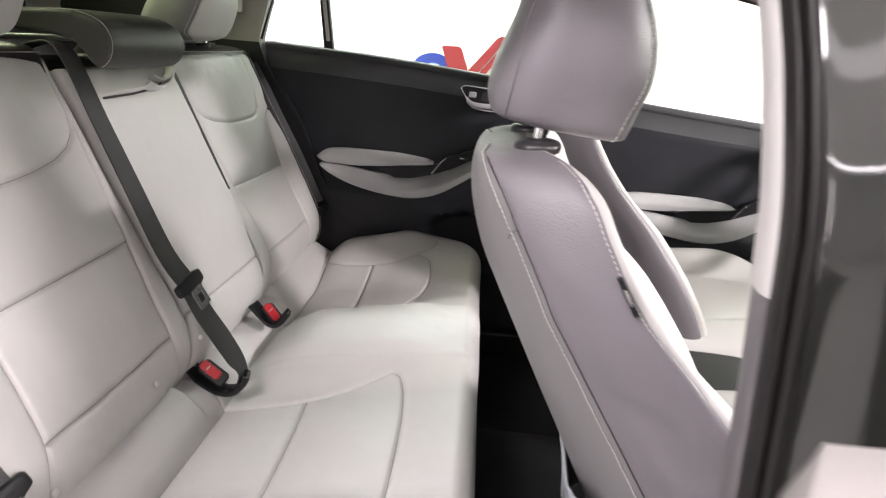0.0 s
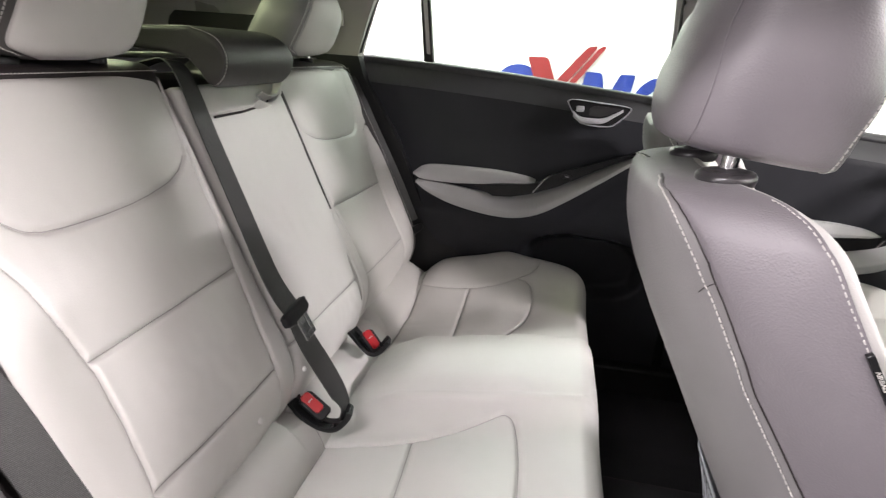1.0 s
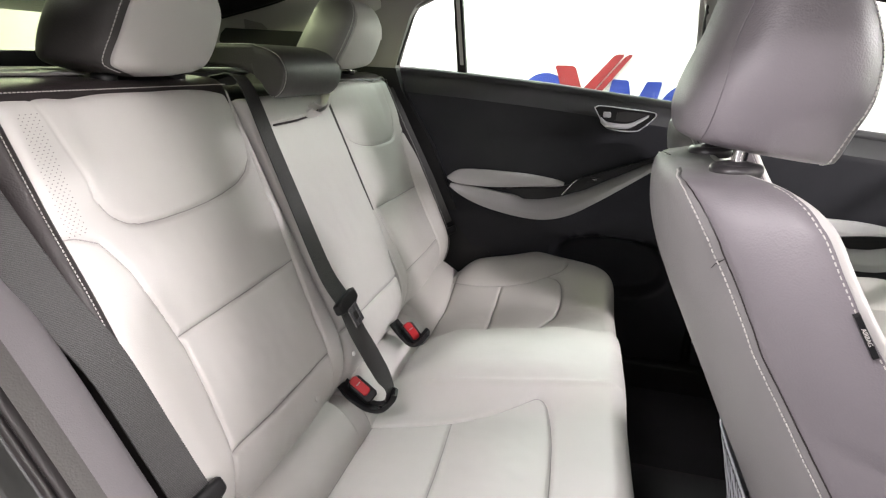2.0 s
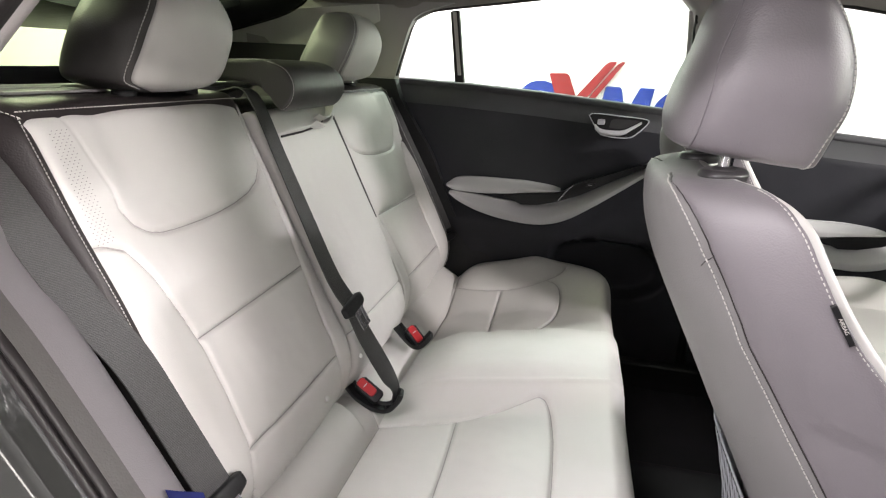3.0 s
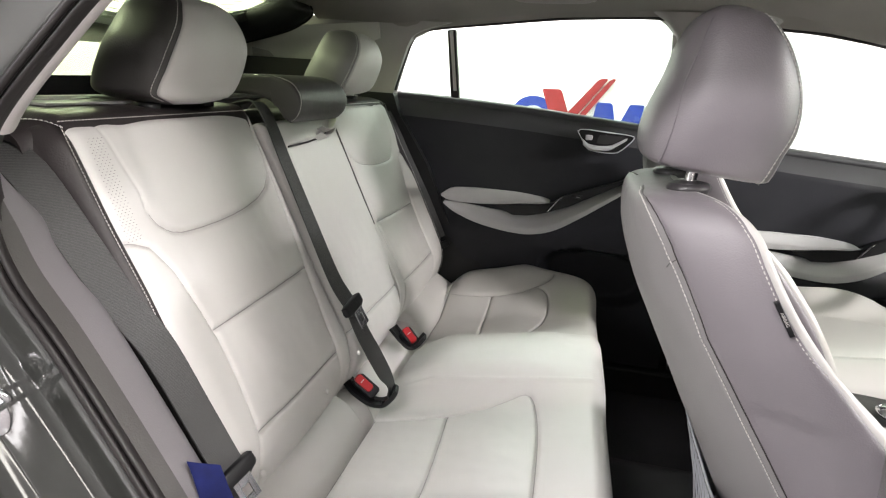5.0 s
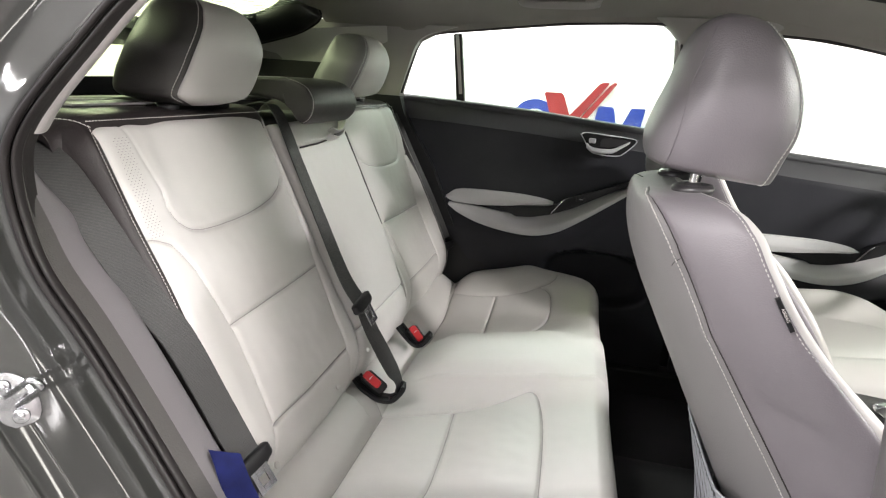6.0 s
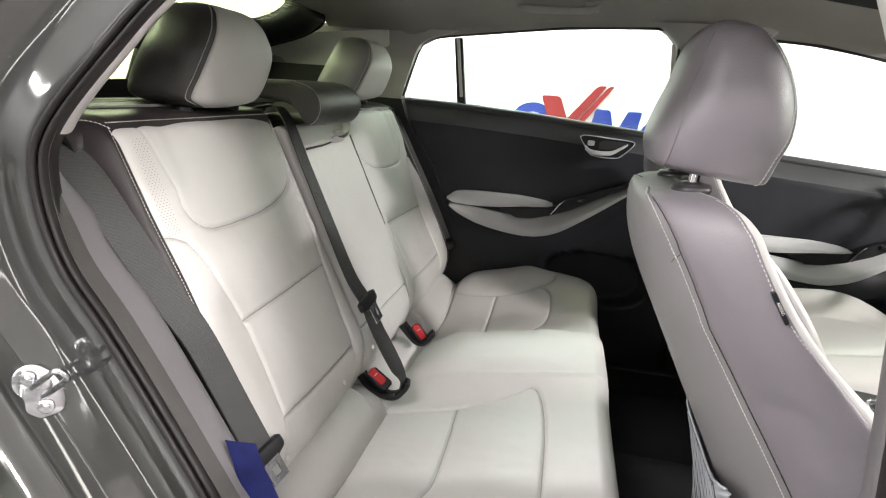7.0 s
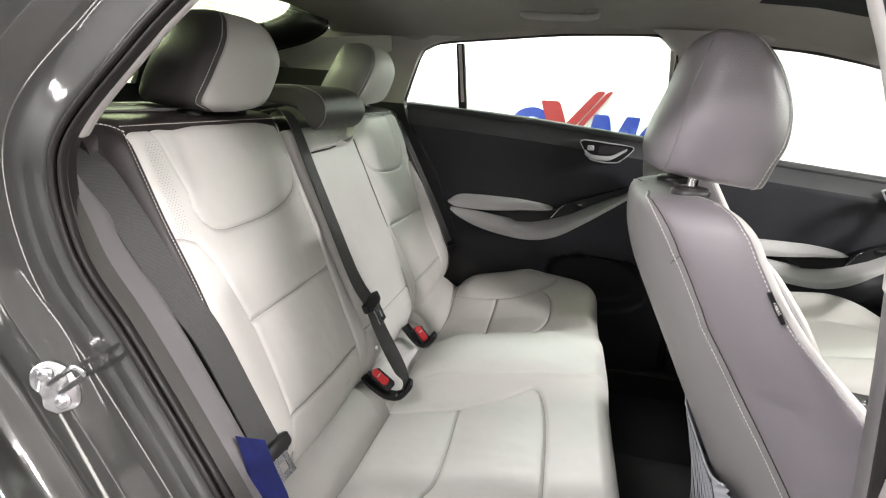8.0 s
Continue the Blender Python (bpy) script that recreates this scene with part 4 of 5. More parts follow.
    part("door_handle", loft([[(x, 0.724 + 0.005 * math.cos(a), z + w * math.sin(a)) for a in np.linspace(0, 2 * math.pi, 12, endpoint=False)] for (x, z), w in zip(lev, wid)]), SATIN, door, "satin chrome release lever")
    part("lock_knob", box(0.476 + dx, 0.498 + dx, 0.724, 0.736, 1.018 + dz * 1.5, 1.034 + dz * 1.5), SATIN, door, "silver lock tab", bevel=0.004)
    part("lever_hollow", plate(spline([(0.512 + dx, 1.010 + dz * 1.5), (0.520 + dx, 1.035 + dz * 1.5), (0.570 + dx, 1.036 + dz * 1.5), (0.598 + dx, 1.032 + dz * 1.5), (0.57 + dx, 1.016 + dz * 1.5), (0.54 + dx, 1.008 + dz * 1.5)], 30), 0.7335, 0.7362), COLLAR, door, "dark glossy hollow behind the lever", smooth=False)
    return door


far_door("rear_door", 0.0, 0.80, 0.0, 0.0, 1, "closed rear door, charcoal trim with light grey armrest")
far_door("front_door", 0.83, 1.95, 0.912, -0.046, 4, "closed front door, charcoal trim with light grey armrest")


def far_side():
    """Pillars, window frames and panes of the far side."""
    # B pillar
    P = []
    for z in np.linspace(0.24, 1.40, 40):
        xa = np.interp(z, [0.24, 1.05, 1.26, 1.33, 1.36, 1.40], [0.80, 0.722, 0.716, 0.708, 0.690, 0.62])
        xb = np.interp(z, [0.24, 1.05, 1.30, 1.36, 1.40], [0.84, 0.93, 0.915, 0.93, 1.02])
        u = np.linspace(0, 1, 14)
        y = np.interp(z, [0.24, 1.05, 1.40], [0.765, 0.765, 0.715])
        P.append(np.stack([xa + (xb - xa) * u, y - 0.022 * np.sin(u * math.pi) ** 0.6, np.full(14, z)], -1))
    tagged(part("pillar_b", slab(np.array(P[26:]), (0, 0.06, 0)), PILLAR_GREY), "grey pillar between the far doors", "pillar", kind="structure")
    tagged(part("pillar_b_foot", slab(np.array(P[:27]), (0, 0.06, 0)), PLASTIC), "black lower pillar trim between the far doors", "pillar", kind="structure")
    # C pillar and rear quarter above the ledge
    P = []
    for z in np.linspace(1.06, 1.345, 30):
        xb = np.interp(z, [1.06, 1.13, 1.20, 1.27, 1.30, 1.32, 1.345], [-0.168, -0.158, -0.136, -0.112, -0.095, -0.060, 0.03])
        u = np.linspace(0, 1, 20)
        x = -0.62 + (xb + 0.62) * u
        P.append(np.stack([x, np.interp(z, [1.06, 1.345], [0.735, 0.700]) - 0.07 * (1 - u) ** 1.5, np.full(20, z)], -1))
    tagged(part("pillar_c", slab(np.array(P), (0, 0.05, 0)), PILLAR_GREY), "grey rear pillar trim", "pillar", kind="structure")
    # window frames: black seal round each opening, dark divider bar, glass
    win = [(-0.158, 1.130), (-0.137, 1.20), (-0.108, 1.285), (-0.085, 1.308), (-0.03, 1.326), (0.15, 1.348), (0.36, 1.371), (0.56, 1.382), (0.65, 1.383), (0.690, 1.374), (0.708, 1.345), (0.713, 1.26), (0.722, 1.066)]
    w = tagged(empty("window_1", (0.3, 0.74, 1.1)), "rear side window with a fixed quarter light", "window", kind="structure")
    path = np.array([(x, 0.728 if z > 1.3 else 0.74, z) for x, z in spline(win, 90)])
    part("window_seal", tube(path, 0.0055, 8), RUBBER, w, "black window seal")
    # the bright outer door frame behind the seal, seen at the pillar
    part("door_frame", sweep([(0.716, 0.772, 1.08), (0.709, 0.772, 1.25), (0.700, 0.77, 1.345)], [(-0.008, -0.008), (0.008, -0.008), (0.008, 0.008), (-0.008, 0.008)], (0, 1, 0)), TRIM_GREY, w)
    part("divider_bar", plate([(0.010, 1.325), (0.036, 1.328), (0.062, 1.118), (0.034, 1.119)], 0.735, 0.76), RUBBER, w, "black quarter light bar", bevel=0.003)
    part("divider_face", plate([(0.018, 1.322), (0.029, 1.322), (0.053, 1.140), (0.043, 1.140)], 0.7315, 0.735), TRIM_GREY, w, "grey bar face", smooth=False)
    part("pane", plate(spline(win, 60), 0.815, 0.818), GLASS, w, smooth=False)
    w2 = tagged(empty("window_2", (1.3, 0.74, 1.1)), "front side window", "window", kind="structure")
    win2 = [(0.925, 1.052), (0.915, 1.25), (0.915, 1.335), (0.93, 1.360), (0.975, 1.366), (1.10, 1.357), (1.283, 1.325), (1.45, 1.27), (1.62, 1.18), (1.78, 1.07), (1.85, 1.0)]
    path = np.array([(x, 0.728, z) for x, z in spline(win2, 90)])
    part("window_seal", tube(path, 0.0055, 8), RUBBER, w2, "black window seal")
    part("pane", plate(spline(win2, 60), 0.815, 0.818), GLASS, w2, smooth=False)
    # roof rail over the windows, closing the gap between lining and glass
    xs = np.linspace(-0.62, 1.8, 80)
    top = np.interp(xs, [-0.62, -0.158, -0.108, -0.03, 0.36, 0.65, 0.93, 1.10, 1.283, 1.45, 1.62, 1.8], [1.20, 1.28, 1.288, 1.328, 1.374, 1.387, 1.372, 1.361, 1.329, 1.274, 1.184, 1.06])
    P = np.stack([np.stack([xs, np.full(80, 0.722), top], -1), np.stack([xs, np.full(80, 0.712), top + 0.016], -1), np.stack([xs, np.full(80, 0.69), np.interp(xs, *ROOF_EDGE) + 0.03], -1)])
    tagged(part("roof_rail", slab(P, (0, 0.07, 0.01)), CLOTH), "cloth covered roof rail above the windows", "roof rail", kind="structure")
    # black lower quarter beside the backrest
    x = np.linspace(-0.45, 0.20, 30)
    P = []
    for z in np.linspace(0.30, 1.12, 30):
        P.append(np.stack([x, 0.715 - 0.02 * smooth(0.7, 0.3, np.full(30, z)) + 0.0 * x, np.full(30, z)], -1))
    xe = np.interp(np.linspace(0.30, 1.12, 30), [0.30, 0.55, 0.70, 0.90, 1.06, 1.12], [0.26, 0.20, 0.06, -0.03, -0.135, -0.155])
    P = np.array(P)
    for i in range(30):
        P[i, :, 0] = np.linspace(-0.45, xe[i], 30)
    tagged(part("quarter_panel_trim", slab(P, (0, 0.04, 0)), PLASTIC), "black side trim beside the rear backrest", "trim", kind="structure")
    # grab handle
    g = tagged(empty("grab_handle", (0.34, 0.62, 1.42)), "grey plastic grab handle on the headliner", "grab handle")
    q = spline([(0.225, 0.628, 1.432), (0.232, 0.618, 1.417), (0.26, 0.606, 1.409), (0.34, 0.602, 1.408), (0.42, 0.606, 1.411), (0.448, 0.618, 1.419), (0.455, 0.628, 1.434)], 40)
    part("grip", sweep(q, [(-0.008, -0.008), (0.005, -0.010), (0.010, 0.0), (0.005, 0.010), (-0.008, 0.008)], (0, -0.5, 1)), PILLAR_GREY, g)
    for x in (0.243, 0.437):
        part("mount", box(x - 0.022, x + 0.022, 0.612, 0.645, 1.410, 1.445), PILLAR_GREY, g, bevel=0.006)


far_side()


# ---- tail: hatch, split rear glass ----
def tail():
    y = np.linspace(-0.66, 0.70, 70)
    c = y - 0.02
    A = np.stack([-0.60 + 0.12 * c ** 2, y, 1.250 + 0.30 * c ** 2], -1)             # lower edge of the upper pane
    A2 = np.stack([-0.585 + 0.16 * c ** 2, y, 1.243 + 0.28 * c ** 2], -1)
    Bc = np.stack([-1.06 + 0.14 * c ** 2, y, 1.215 + 0.02 * c ** 2], -1)            # upper edge of the lower pane
    C = np.stack([-1.10 + 0.14 * c ** 2, y, 1.112 + 0.03 * c ** 2], -1)              # lower edge of the lower pane
    T = np.stack([np.full(70, -0.36), y, roof_z(np.full(70, -0.36), y) + 0.004], -1)
    h = tagged(empty("tailgate", (-0.9, 0, 0.7)), "closed black tailgate with split rear glass", "tailgate")
    part("inner_trim", slab(np.stack([A2, (A2 + Bc) / 2 + np.array([0.03, 0, 0.0]), Bc]), (-0.01, 0, 0.03)), PLASTIC, h, "black plastic tailgate trim")
    part("rear_pane", slab(np.stack([A, (A + T) / 2 + np.array([0, 0, 0.012]), T + np.array([-0.02, 0, 0.0])]), (0, 0, 0.004)), GREEN_GLASS, h, "greenish rear glass")
    for cut in (slice(-9, None), slice(0, 12)):
        part("pane_surround", slab(np.stack([Bc, C])[:, cut], (-0.02, 0, 0)), PLASTIC, h, "black frame beside the lower glass")
    part("lower_pane", slab(np.stack([Bc, C])[:, 11:-8], (-0.004, 0, 0)), GREEN_GLASS, h, "lower rear glass").visible_shadow = False
    part("lower_trim", slab(np.stack([C, C + np.array([-0.05, 0, -0.60])]), (-0.03, 0, 0)), PLASTIC, h, "black lower tailgate trim")
    # heating wires on the pane
    for f in np.linspace(0.08, 0.92, 11):
        q = A + (T + np.array([-0.02, 0, 0]) - A) * f + np.array([0, 0, 0.048 * f * (1 - f) - 0.002])
        part("heating_wire", tube(q[3:-3:3], 0.0007, 4), PLASTIC, h)
    # curved black frame at the pane's ends, and light grey side trim between it and the pillar
    for s, yo in ((1, 0.0), (-1, 0.04)):
        inner = spline([(-0.44, 0.50, 1.44), (-0.468, 0.50, 1.407), (-0.470, 0.50, 1.387), (-0.487, 0.50, 1.367), (-0.515, 0.50, 1.351), (-0.563, 0.50, 1.334), (-0.631, 0.50, 1.317), (-0.73, 0.48, 1.30)], 50)
        outer = spline([(-0.50, 0.57, 1.45), (-0.454, 0.57, 1.418), (-0.406, 0.57, 1.387), (-0.380, 0.57, 1.357), (-0.379, 0.57, 1.337), (-0.404, 0.57, 1.315), (-0.472, 0.57, 1.284), (-0.65, 0.57, 1.236)], 50)
        P = np.array([[i + (o - i) * u + np.array([0.018, -0.03, -0.004]) * math.sin(u * math.pi) ** 0.8 for u in np.linspace(0, 1, 14)] for i, o in zip(inner, outer)])
        P[:, :, 1] = yo + s * P[:, :, 1]
        part("corner_trim", slab(P, (-0.012, 0.02 * s, 0.004)), PLASTIC, h, "black rounded corner trim")
        part("corner_seal", tube([(x, yo + s * (y + 0.004), z) for x, y, z in outer], 0.004, 8), PLASTIC, h, "black rubber seal round the corner trim")
        P = []
        for u in np.linspace(0, 1, 30):
            a = np.array([-0.20, 0.675, 1.335]) * (1 - u) + np.array([-0.80, 0.59, 1.28]) * u
            b = np.array([-0.20, 0.70, 1.20]) * (1 - u) + np.array([-0.80, 0.62, 1.10]) * u
            row = [a + (b - a) * v + np.array([0, 0.02 * math.sin(v * math.pi), 0]) for v in np.linspace(0, 1, 10)]
            P.append([(x, yo + s * yy, z) for x, yy, z in row])
        tagged(part("rear_side_trim", slab(np.array(P), (0, 0.03 * s, 0)), TRIM_GREY if s > 0 else PLASTIC), "light grey trim beside the tailgate" if s > 0 else "black trim beside the tailgate", "trim", kind="structure")
        tagged(part("boot_side_trim", box(-1.03, -0.40, *sorted((yo + s * 0.64, yo + s * 0.70)), 0.55, 1.21), BOOT_GREY, smooth=False), "dark grey boot side lining", "trim", kind="structure")


tail()


# ---- near side: door opening with seal, painted jamb and latch ----
OPENING = [(0.30, 0.36), (0.20, 0.45), (0.13, 0.548), (0.062, 0.659), (-0.004, 0.766), (-0.067, 0.864), (-0.115, 0.930), (-0.137, 0.985), (-0.145, 1.045), (-0.133, 1.097), (-0.082, 1.179), (-0.043, 1.238), (0.005, 1.288), (0.10, 1.330), (0.30, 1.358), (0.50, 1.370), (0.62, 1.362), (0.690, 1.330), (0.714, 1.270), (0.729, 1.20), (0.739, 1.11), (0.753, 0.99), (0.764, 0.88), (0.775, 0.74), (0.783, 0.55), (0.785, 0.40)]


def opening_strip(profile, rows=220):
    """A surface carried round the door opening: rows of (outward, y) at each step."""
    p = spline(OPENING, rows)
    d = np.gradient(p, axis=0)
    n = np.stack([-d[:, 1], d[:, 0]], -1)
    n /= np.linalg.norm(n, axis=1)[:, None]
    k = 9
    kern = np.ones(k) / k
    n = np.stack([np.convolve(np.pad(n[:, i], k // 2, mode="edge"), kern, "valid") for i in (0, 1)], -1)
    out = np.zeros((rows, len(profile), 3))
    lean = 0.10 * smooth(1.05, 1.37, p[:, 1])
    for j, (o, y) in enumerate(profile):
        out[:, j, 0], out[:, j, 2] = p[:, 0] + n[:, 0] * o, p[:, 1] + n[:, 1] * o
        out[:, j, 1] = y + lean
    return out


def near_side():
    jamb = tagged(empty("near_body_side", (0.3, -0.8, 0.3)), "olive grey painted body side round the open rear door", "car body", kind="structure")
    prof = spline([(-0.002, -0.744), (0.003, -0.7515), (0.010, -0.7550), (0.030, -0.7555), (0.040, -0.7558), (0.049, -0.7568), (0.0570, -0.7595), (0.0638, -0.7643), (0.0700, -0.7708), (0.0780, -0.7800), (0.0860, -0.7895), (0.0885, -0.7910), (0.0980, -0.7985), (0.1080, -0.8045), (0.1165, -0.8062), (0.1200, -0.8078), (0.1225, -0.8115), (0.1285, -0.8200), (0.1340, -0.8280), (0.1375, -0.8360), (0.1390, -0.8460), (0.1410, -0.8620), (0.1470, -0.8740), (0.17, -0.884), (0.24, -0.888), (0.42, -0.880)], 150)
    J = opening_strip(prof)
    k = next(i for i in range(len(J)) if J[i, 0, 0] > 0.66)
    part("jamb", slab(J[:k], (0, 0.004, 0)), PAINT, jamb, "olive grey metallic painted door jamb")
    part("centre_pillar_skin", slab(J[k - 1:, :next(i for i, q in enumerate(prof) if q[0] > 0.145)], (0, 0.004, 0)), PAINT, jamb, "olive grey metallic painted centre pillar")
    bulb = [(0.0015 + 0.0042 * math.cos(a), -0.7535 + 0.0048 * math.sin(a)) for a in np.linspace(0, 2 * math.pi, 14)]
    part("door_seal", grid(opening_strip(bulb)), RUBBER, jamb, "black rubber door seal")
    lip = spline([(-0.002, -0.746), (-0.005, -0.7515), (-0.0085, -0.7505), (-0.0095, -0.742), (-0.007, -0.728)], 16)
    part("seal_lip", slab(opening_strip(lip), (0, 0.003, 0)), RUBBER, jamb, "black rubber seal lip")
    # inner trim from the seal to the seat
    O = opening_strip(spline([(-0.010, -0.742), (-0.013, -0.725), (-0.014, -0.706), (-0.013, -0.687), (-0.007, -0.672), (0.010, -0.661), (0.06, -0.651)], 20))
    recess = O + np.array([-0.07, 0, 0])
    O = O[:, :1] + (O - O[:, :1]) * (0.12 + 0.88 * smooth(1.085, 0.965, O[:, :1, 2:]))
    O[:, :, 0] -= 0.014 * smooth(0.90, 1.02, O[:, :, 2]) * np.linspace(0, 1, 20) ** 0.7
    k = next(i for i in range(len(O)) if O[i, 0, 2] > 1.10)
    k1 = next(i for i in range(len(O)) if O[i, 0, 2] > 0.95)
    # first columns coloured charcoal for the shadowed band beside the seal
    part("quarter_trim_lip", slab(O[:k, :5], (-0.006, 0, 0)), CHARCOAL, jamb, "edge of the trim beside the seal, coloured darker for its shadowed band")
    part("quarter_trim", slab(O[:k, 4:], (-0.006, 0, 0)), QUARTER_GREY, jamb, "grey plastic quarter trim under the belt")
    part("belt_recess", slab(recess[k1 - 1:k, 1:], (-0.006, 0, 0)), PLASTIC, jamb, "black recess where the belt comes out")
    O2 = opening_strip(spline([(-0.003, -0.742), (-0.009, -0.734), (-0.009, -0.722), (0.004, -0.705), (0.05, -0.69)], 14))
    m = next(i for i in range(len(O)) if O2[i, 0, 0] > 0.60 and O2[i, 0, 2] < 1.36)
    part("pillar_trim", slab(O2[k - 2:m], (0, 0.004, 0.004)), PILLAR_GREY, jamb, "light grey pillar trim")
    O3 = opening_strip(spline([(-0.002, -0.742), (-0.009, -0.732), (-0.011, -0.718), (-0.004, -0.690), (0.02, -0.672), (0.08, -0.655), (0.16, -0.66)], 24))
    b = next(i for i in range(m, len(O3)) if O3[i, 0, 2] < 1.005)
    part("pillar_b_trim", slab(O3[m - 2:b], (0.004, 0, 0)), TRIM_GREY, jamb, "light grey upper centre pillar trim")
    part("pillar_b_lower_trim", slab(O3[b - 1:] + np.array([0.002, 0, 0]), (0.004, 0, 0)), QUARTER_GREY, jamb, "grey lower centre pillar trim")
    # front part of the body side and its window opening stay closed in paint below the ledge
    part("front_door_panel", box(0.93, 2.3, -0.86, -0.74, 0.30, 1.03), DOOR_DARK, jamb, "closed front passenger door", bevel=0.02)
    part("rear_wing", slab(np.stack(np.meshgrid(np.linspace(-1.5, -0.32, 20), np.linspace(0.45, 1.12, 14), indexing="ij") + [np.zeros((20, 14))], -1)[:, :, [0, 2, 1]] + np.array([0, -0.868, 0]), (0, 0.03, 0)), PAINT, jamb, "olive grey metallic rear wing")
    # added black box that gives the hollow behind the belt its dark
    part("hollow_block", box(-0.30, -0.215, -0.700, -0.655, 1.050, 1.098), PLASTIC, jamb, "black box in place of the dark hollow behind the belt", bevel=0.012)
    # striker: plate, two bolts, loop
    s = tagged(empty("door_striker", (-0.128, -0.80, 0.80)), "zinc plated door striker with two bolts on the jamb", "door latch")
    n = Vector((0.62, -0.76, 0.20)).normalized()
    up = Vector((-0.52, 0.0, 0.85))
    up = (up - n * up.dot(n)).normalized()
    w = up.cross(n)
    c = Vector((-0.126, -0.7955, 0.800))
    o = [(-0.012, -0.030), (0.010, -0.033), (0.021, -0.020), (0.024, 0.0), (0.020, 0.020), (0.008, 0.033), (-0.010, 0.031), (-0.019, 0.016), (-0.016, 0.0), (-0.020, -0.016)]
    o = spline(o + o[:1], 48)[:-1]
    pts = lambda h, f: [c + w * (a * f) + up * (b * f) + n * h for a, b in o]
    part("striker_plate", loft([pts(-0.002, 1), pts(0.0025, 1), pts(0.004, 0.95)]), STEEL, s, "zinc plated plate")
    for k in (-0.019, 0.019):
        part("bolt", join(disc(c + up * k + n * 0.003, n, 0.0085, 0.005), disc(c + up * k + n * 0.006, n, 0.004, 0.0035, 6)), STEEL, s, "steel bolt head")
    out = Vector((0.79, -0.12, 0.60)).normalized()
    side = out.cross(n).normalized()
    path = [c - side * 0.008, c - side * 0.008 + out * 0.044, c - side * 0.005 + out * 0.056, c + side * 0.005 + out * 0.056, c + side * 0.008 + out * 0.044, c + side * 0.008]
    part("striker_loop", tube(spline([tuple(p + n * 0.004) for p in path], 40), 0.0038, 10), STEEL, s, "bent steel loop")


near_side()


def open_door():
    """The rear passenger door, swung open, its hinge edge beside the centre pillar."""
    d = tagged(empty("open_rear_door", (0.86, -0.9, 0.3)), "open rear passenger door with light grey inner trim", "car door")
    plan = spline([(0.700, -0.871), (0.668, -0.925), (0.650, -0.985), (0.655, -1.07), (0.70, -1.22), (0.80, -1.46), (0.93, -1.75)], 40)
    P = np.zeros((24, 40, 3))
    for i, z in enumerate(np.linspace(0.30, 1.0, 24)):
        swell = 0.018 * math.sin(min(1, (z - 0.3) / 0.66) * math.pi) - 0.012 * smooth(0.985, 1.0, z)
        P[i, :, 0], P[i, :, 1], P[i, :, 2] = plan[:, 0] - swell, plan[:, 1], z
    part("inner_panel", slab(P, (0.085, 0.004, 0)), PILLAR_GREY, d, "light grey door trim")
    part("outer_skin", slab(P + np.array([0.088, 0.006, 0.012]), (0.035, 0.006, 0)), PAINT, d, "olive grey metallic outer panel")


open_door()


# ---- belts and buckles ----
def webbing(name, path, widths, parent, twist, label=""):
    """A strap along a path, its face turned to the direction given at each point."""
    p = spline(path, 80)
    u = spline(twist, 80)
    d = np.gradient(p, axis=0)
    w = np.interp(np.linspace(0, 1, 80), np.linspace(0, 1, len(widths)), widths)
    rings = []
    for a, t, f, k in zip(p, d, u, w):
        t = t / np.linalg.norm(t)
        f = f - t * (f @ t)
        f = f / np.linalg.norm(f)
        s = np.cross(t, f)
        rings.append([a + s * k * x / 2 + f * h for x, h in ((-1, -0.0007), (-0.96, 0.0009), (-0.5, 0.0006), (0, 0.0006), (0.5, 0.0006), (0.96, 0.0009), (1, -0.0007), (0, -0.0012))])
    return part(name, loft(rings), WEBBING, parent, label)


def tongue(at, along, face, parent, size=1.0, tip=True):
    """A belt tongue: black grip that wraps the strap, and its steel tip with a slot."""
    a, f = Vector(along).normalized(), Vector(face)
    f = (f - a * f.dot(a)).normalized()
    s = a.cross(f)
    c = Vector(at)
    o = [(-0.031, -0.006), (-0.025, -0.012), (0.025, -0.012), (0.031, -0.006), (0.030, 0.004), (0.021, 0.008), (0.012, 0.011), (-0.012, 0.011), (-0.021, 0.008), (-0.030, 0.004)]
    o = spline(o + o[:1], 60)[:-1] * size
    ring = lambda h, k: [c + s * (x * k) + a * (y * k) + f * h for x, y in o]
    grip = part("tongue_grip", loft([ring(-0.005, 0.9), ring(-0.003, 1), ring(0.005, 1), ring(0.0075, 0.93), ring(0.0085, 0.8)]), PLASTIC, parent, "black plastic tongue grip")
    b = lambda x, y, h: c + s * x * size + a * y * size + f * h
    def bar(x0, x1, y0, y1):
        v = [b(x, y, h) for h in (0.0060, 0.0090) for x, y in ((x0, y0), (x1, y0), (x1, y1), (x0, y1))]
        return v, [(0, 1, 2, 3), (4, 5, 6, 7), (0, 1, 5, 4), (1, 2, 6, 5), (2, 3, 7, 6), (3, 0, 4, 7)]
    if not tip:
        return grip
    part("tongue_plate", join(bar(-0.014, -0.006, 0.006, 0.038), bar(0.006, 0.014, 0.006, 0.038), bar(-0.006, 0.006, 0.029, 0.038), bar(-0.006, 0.006, 0.006, 0.016)), STEEL, parent, "steel tongue plate", smooth=False, bevel=0.0008)
    return grip


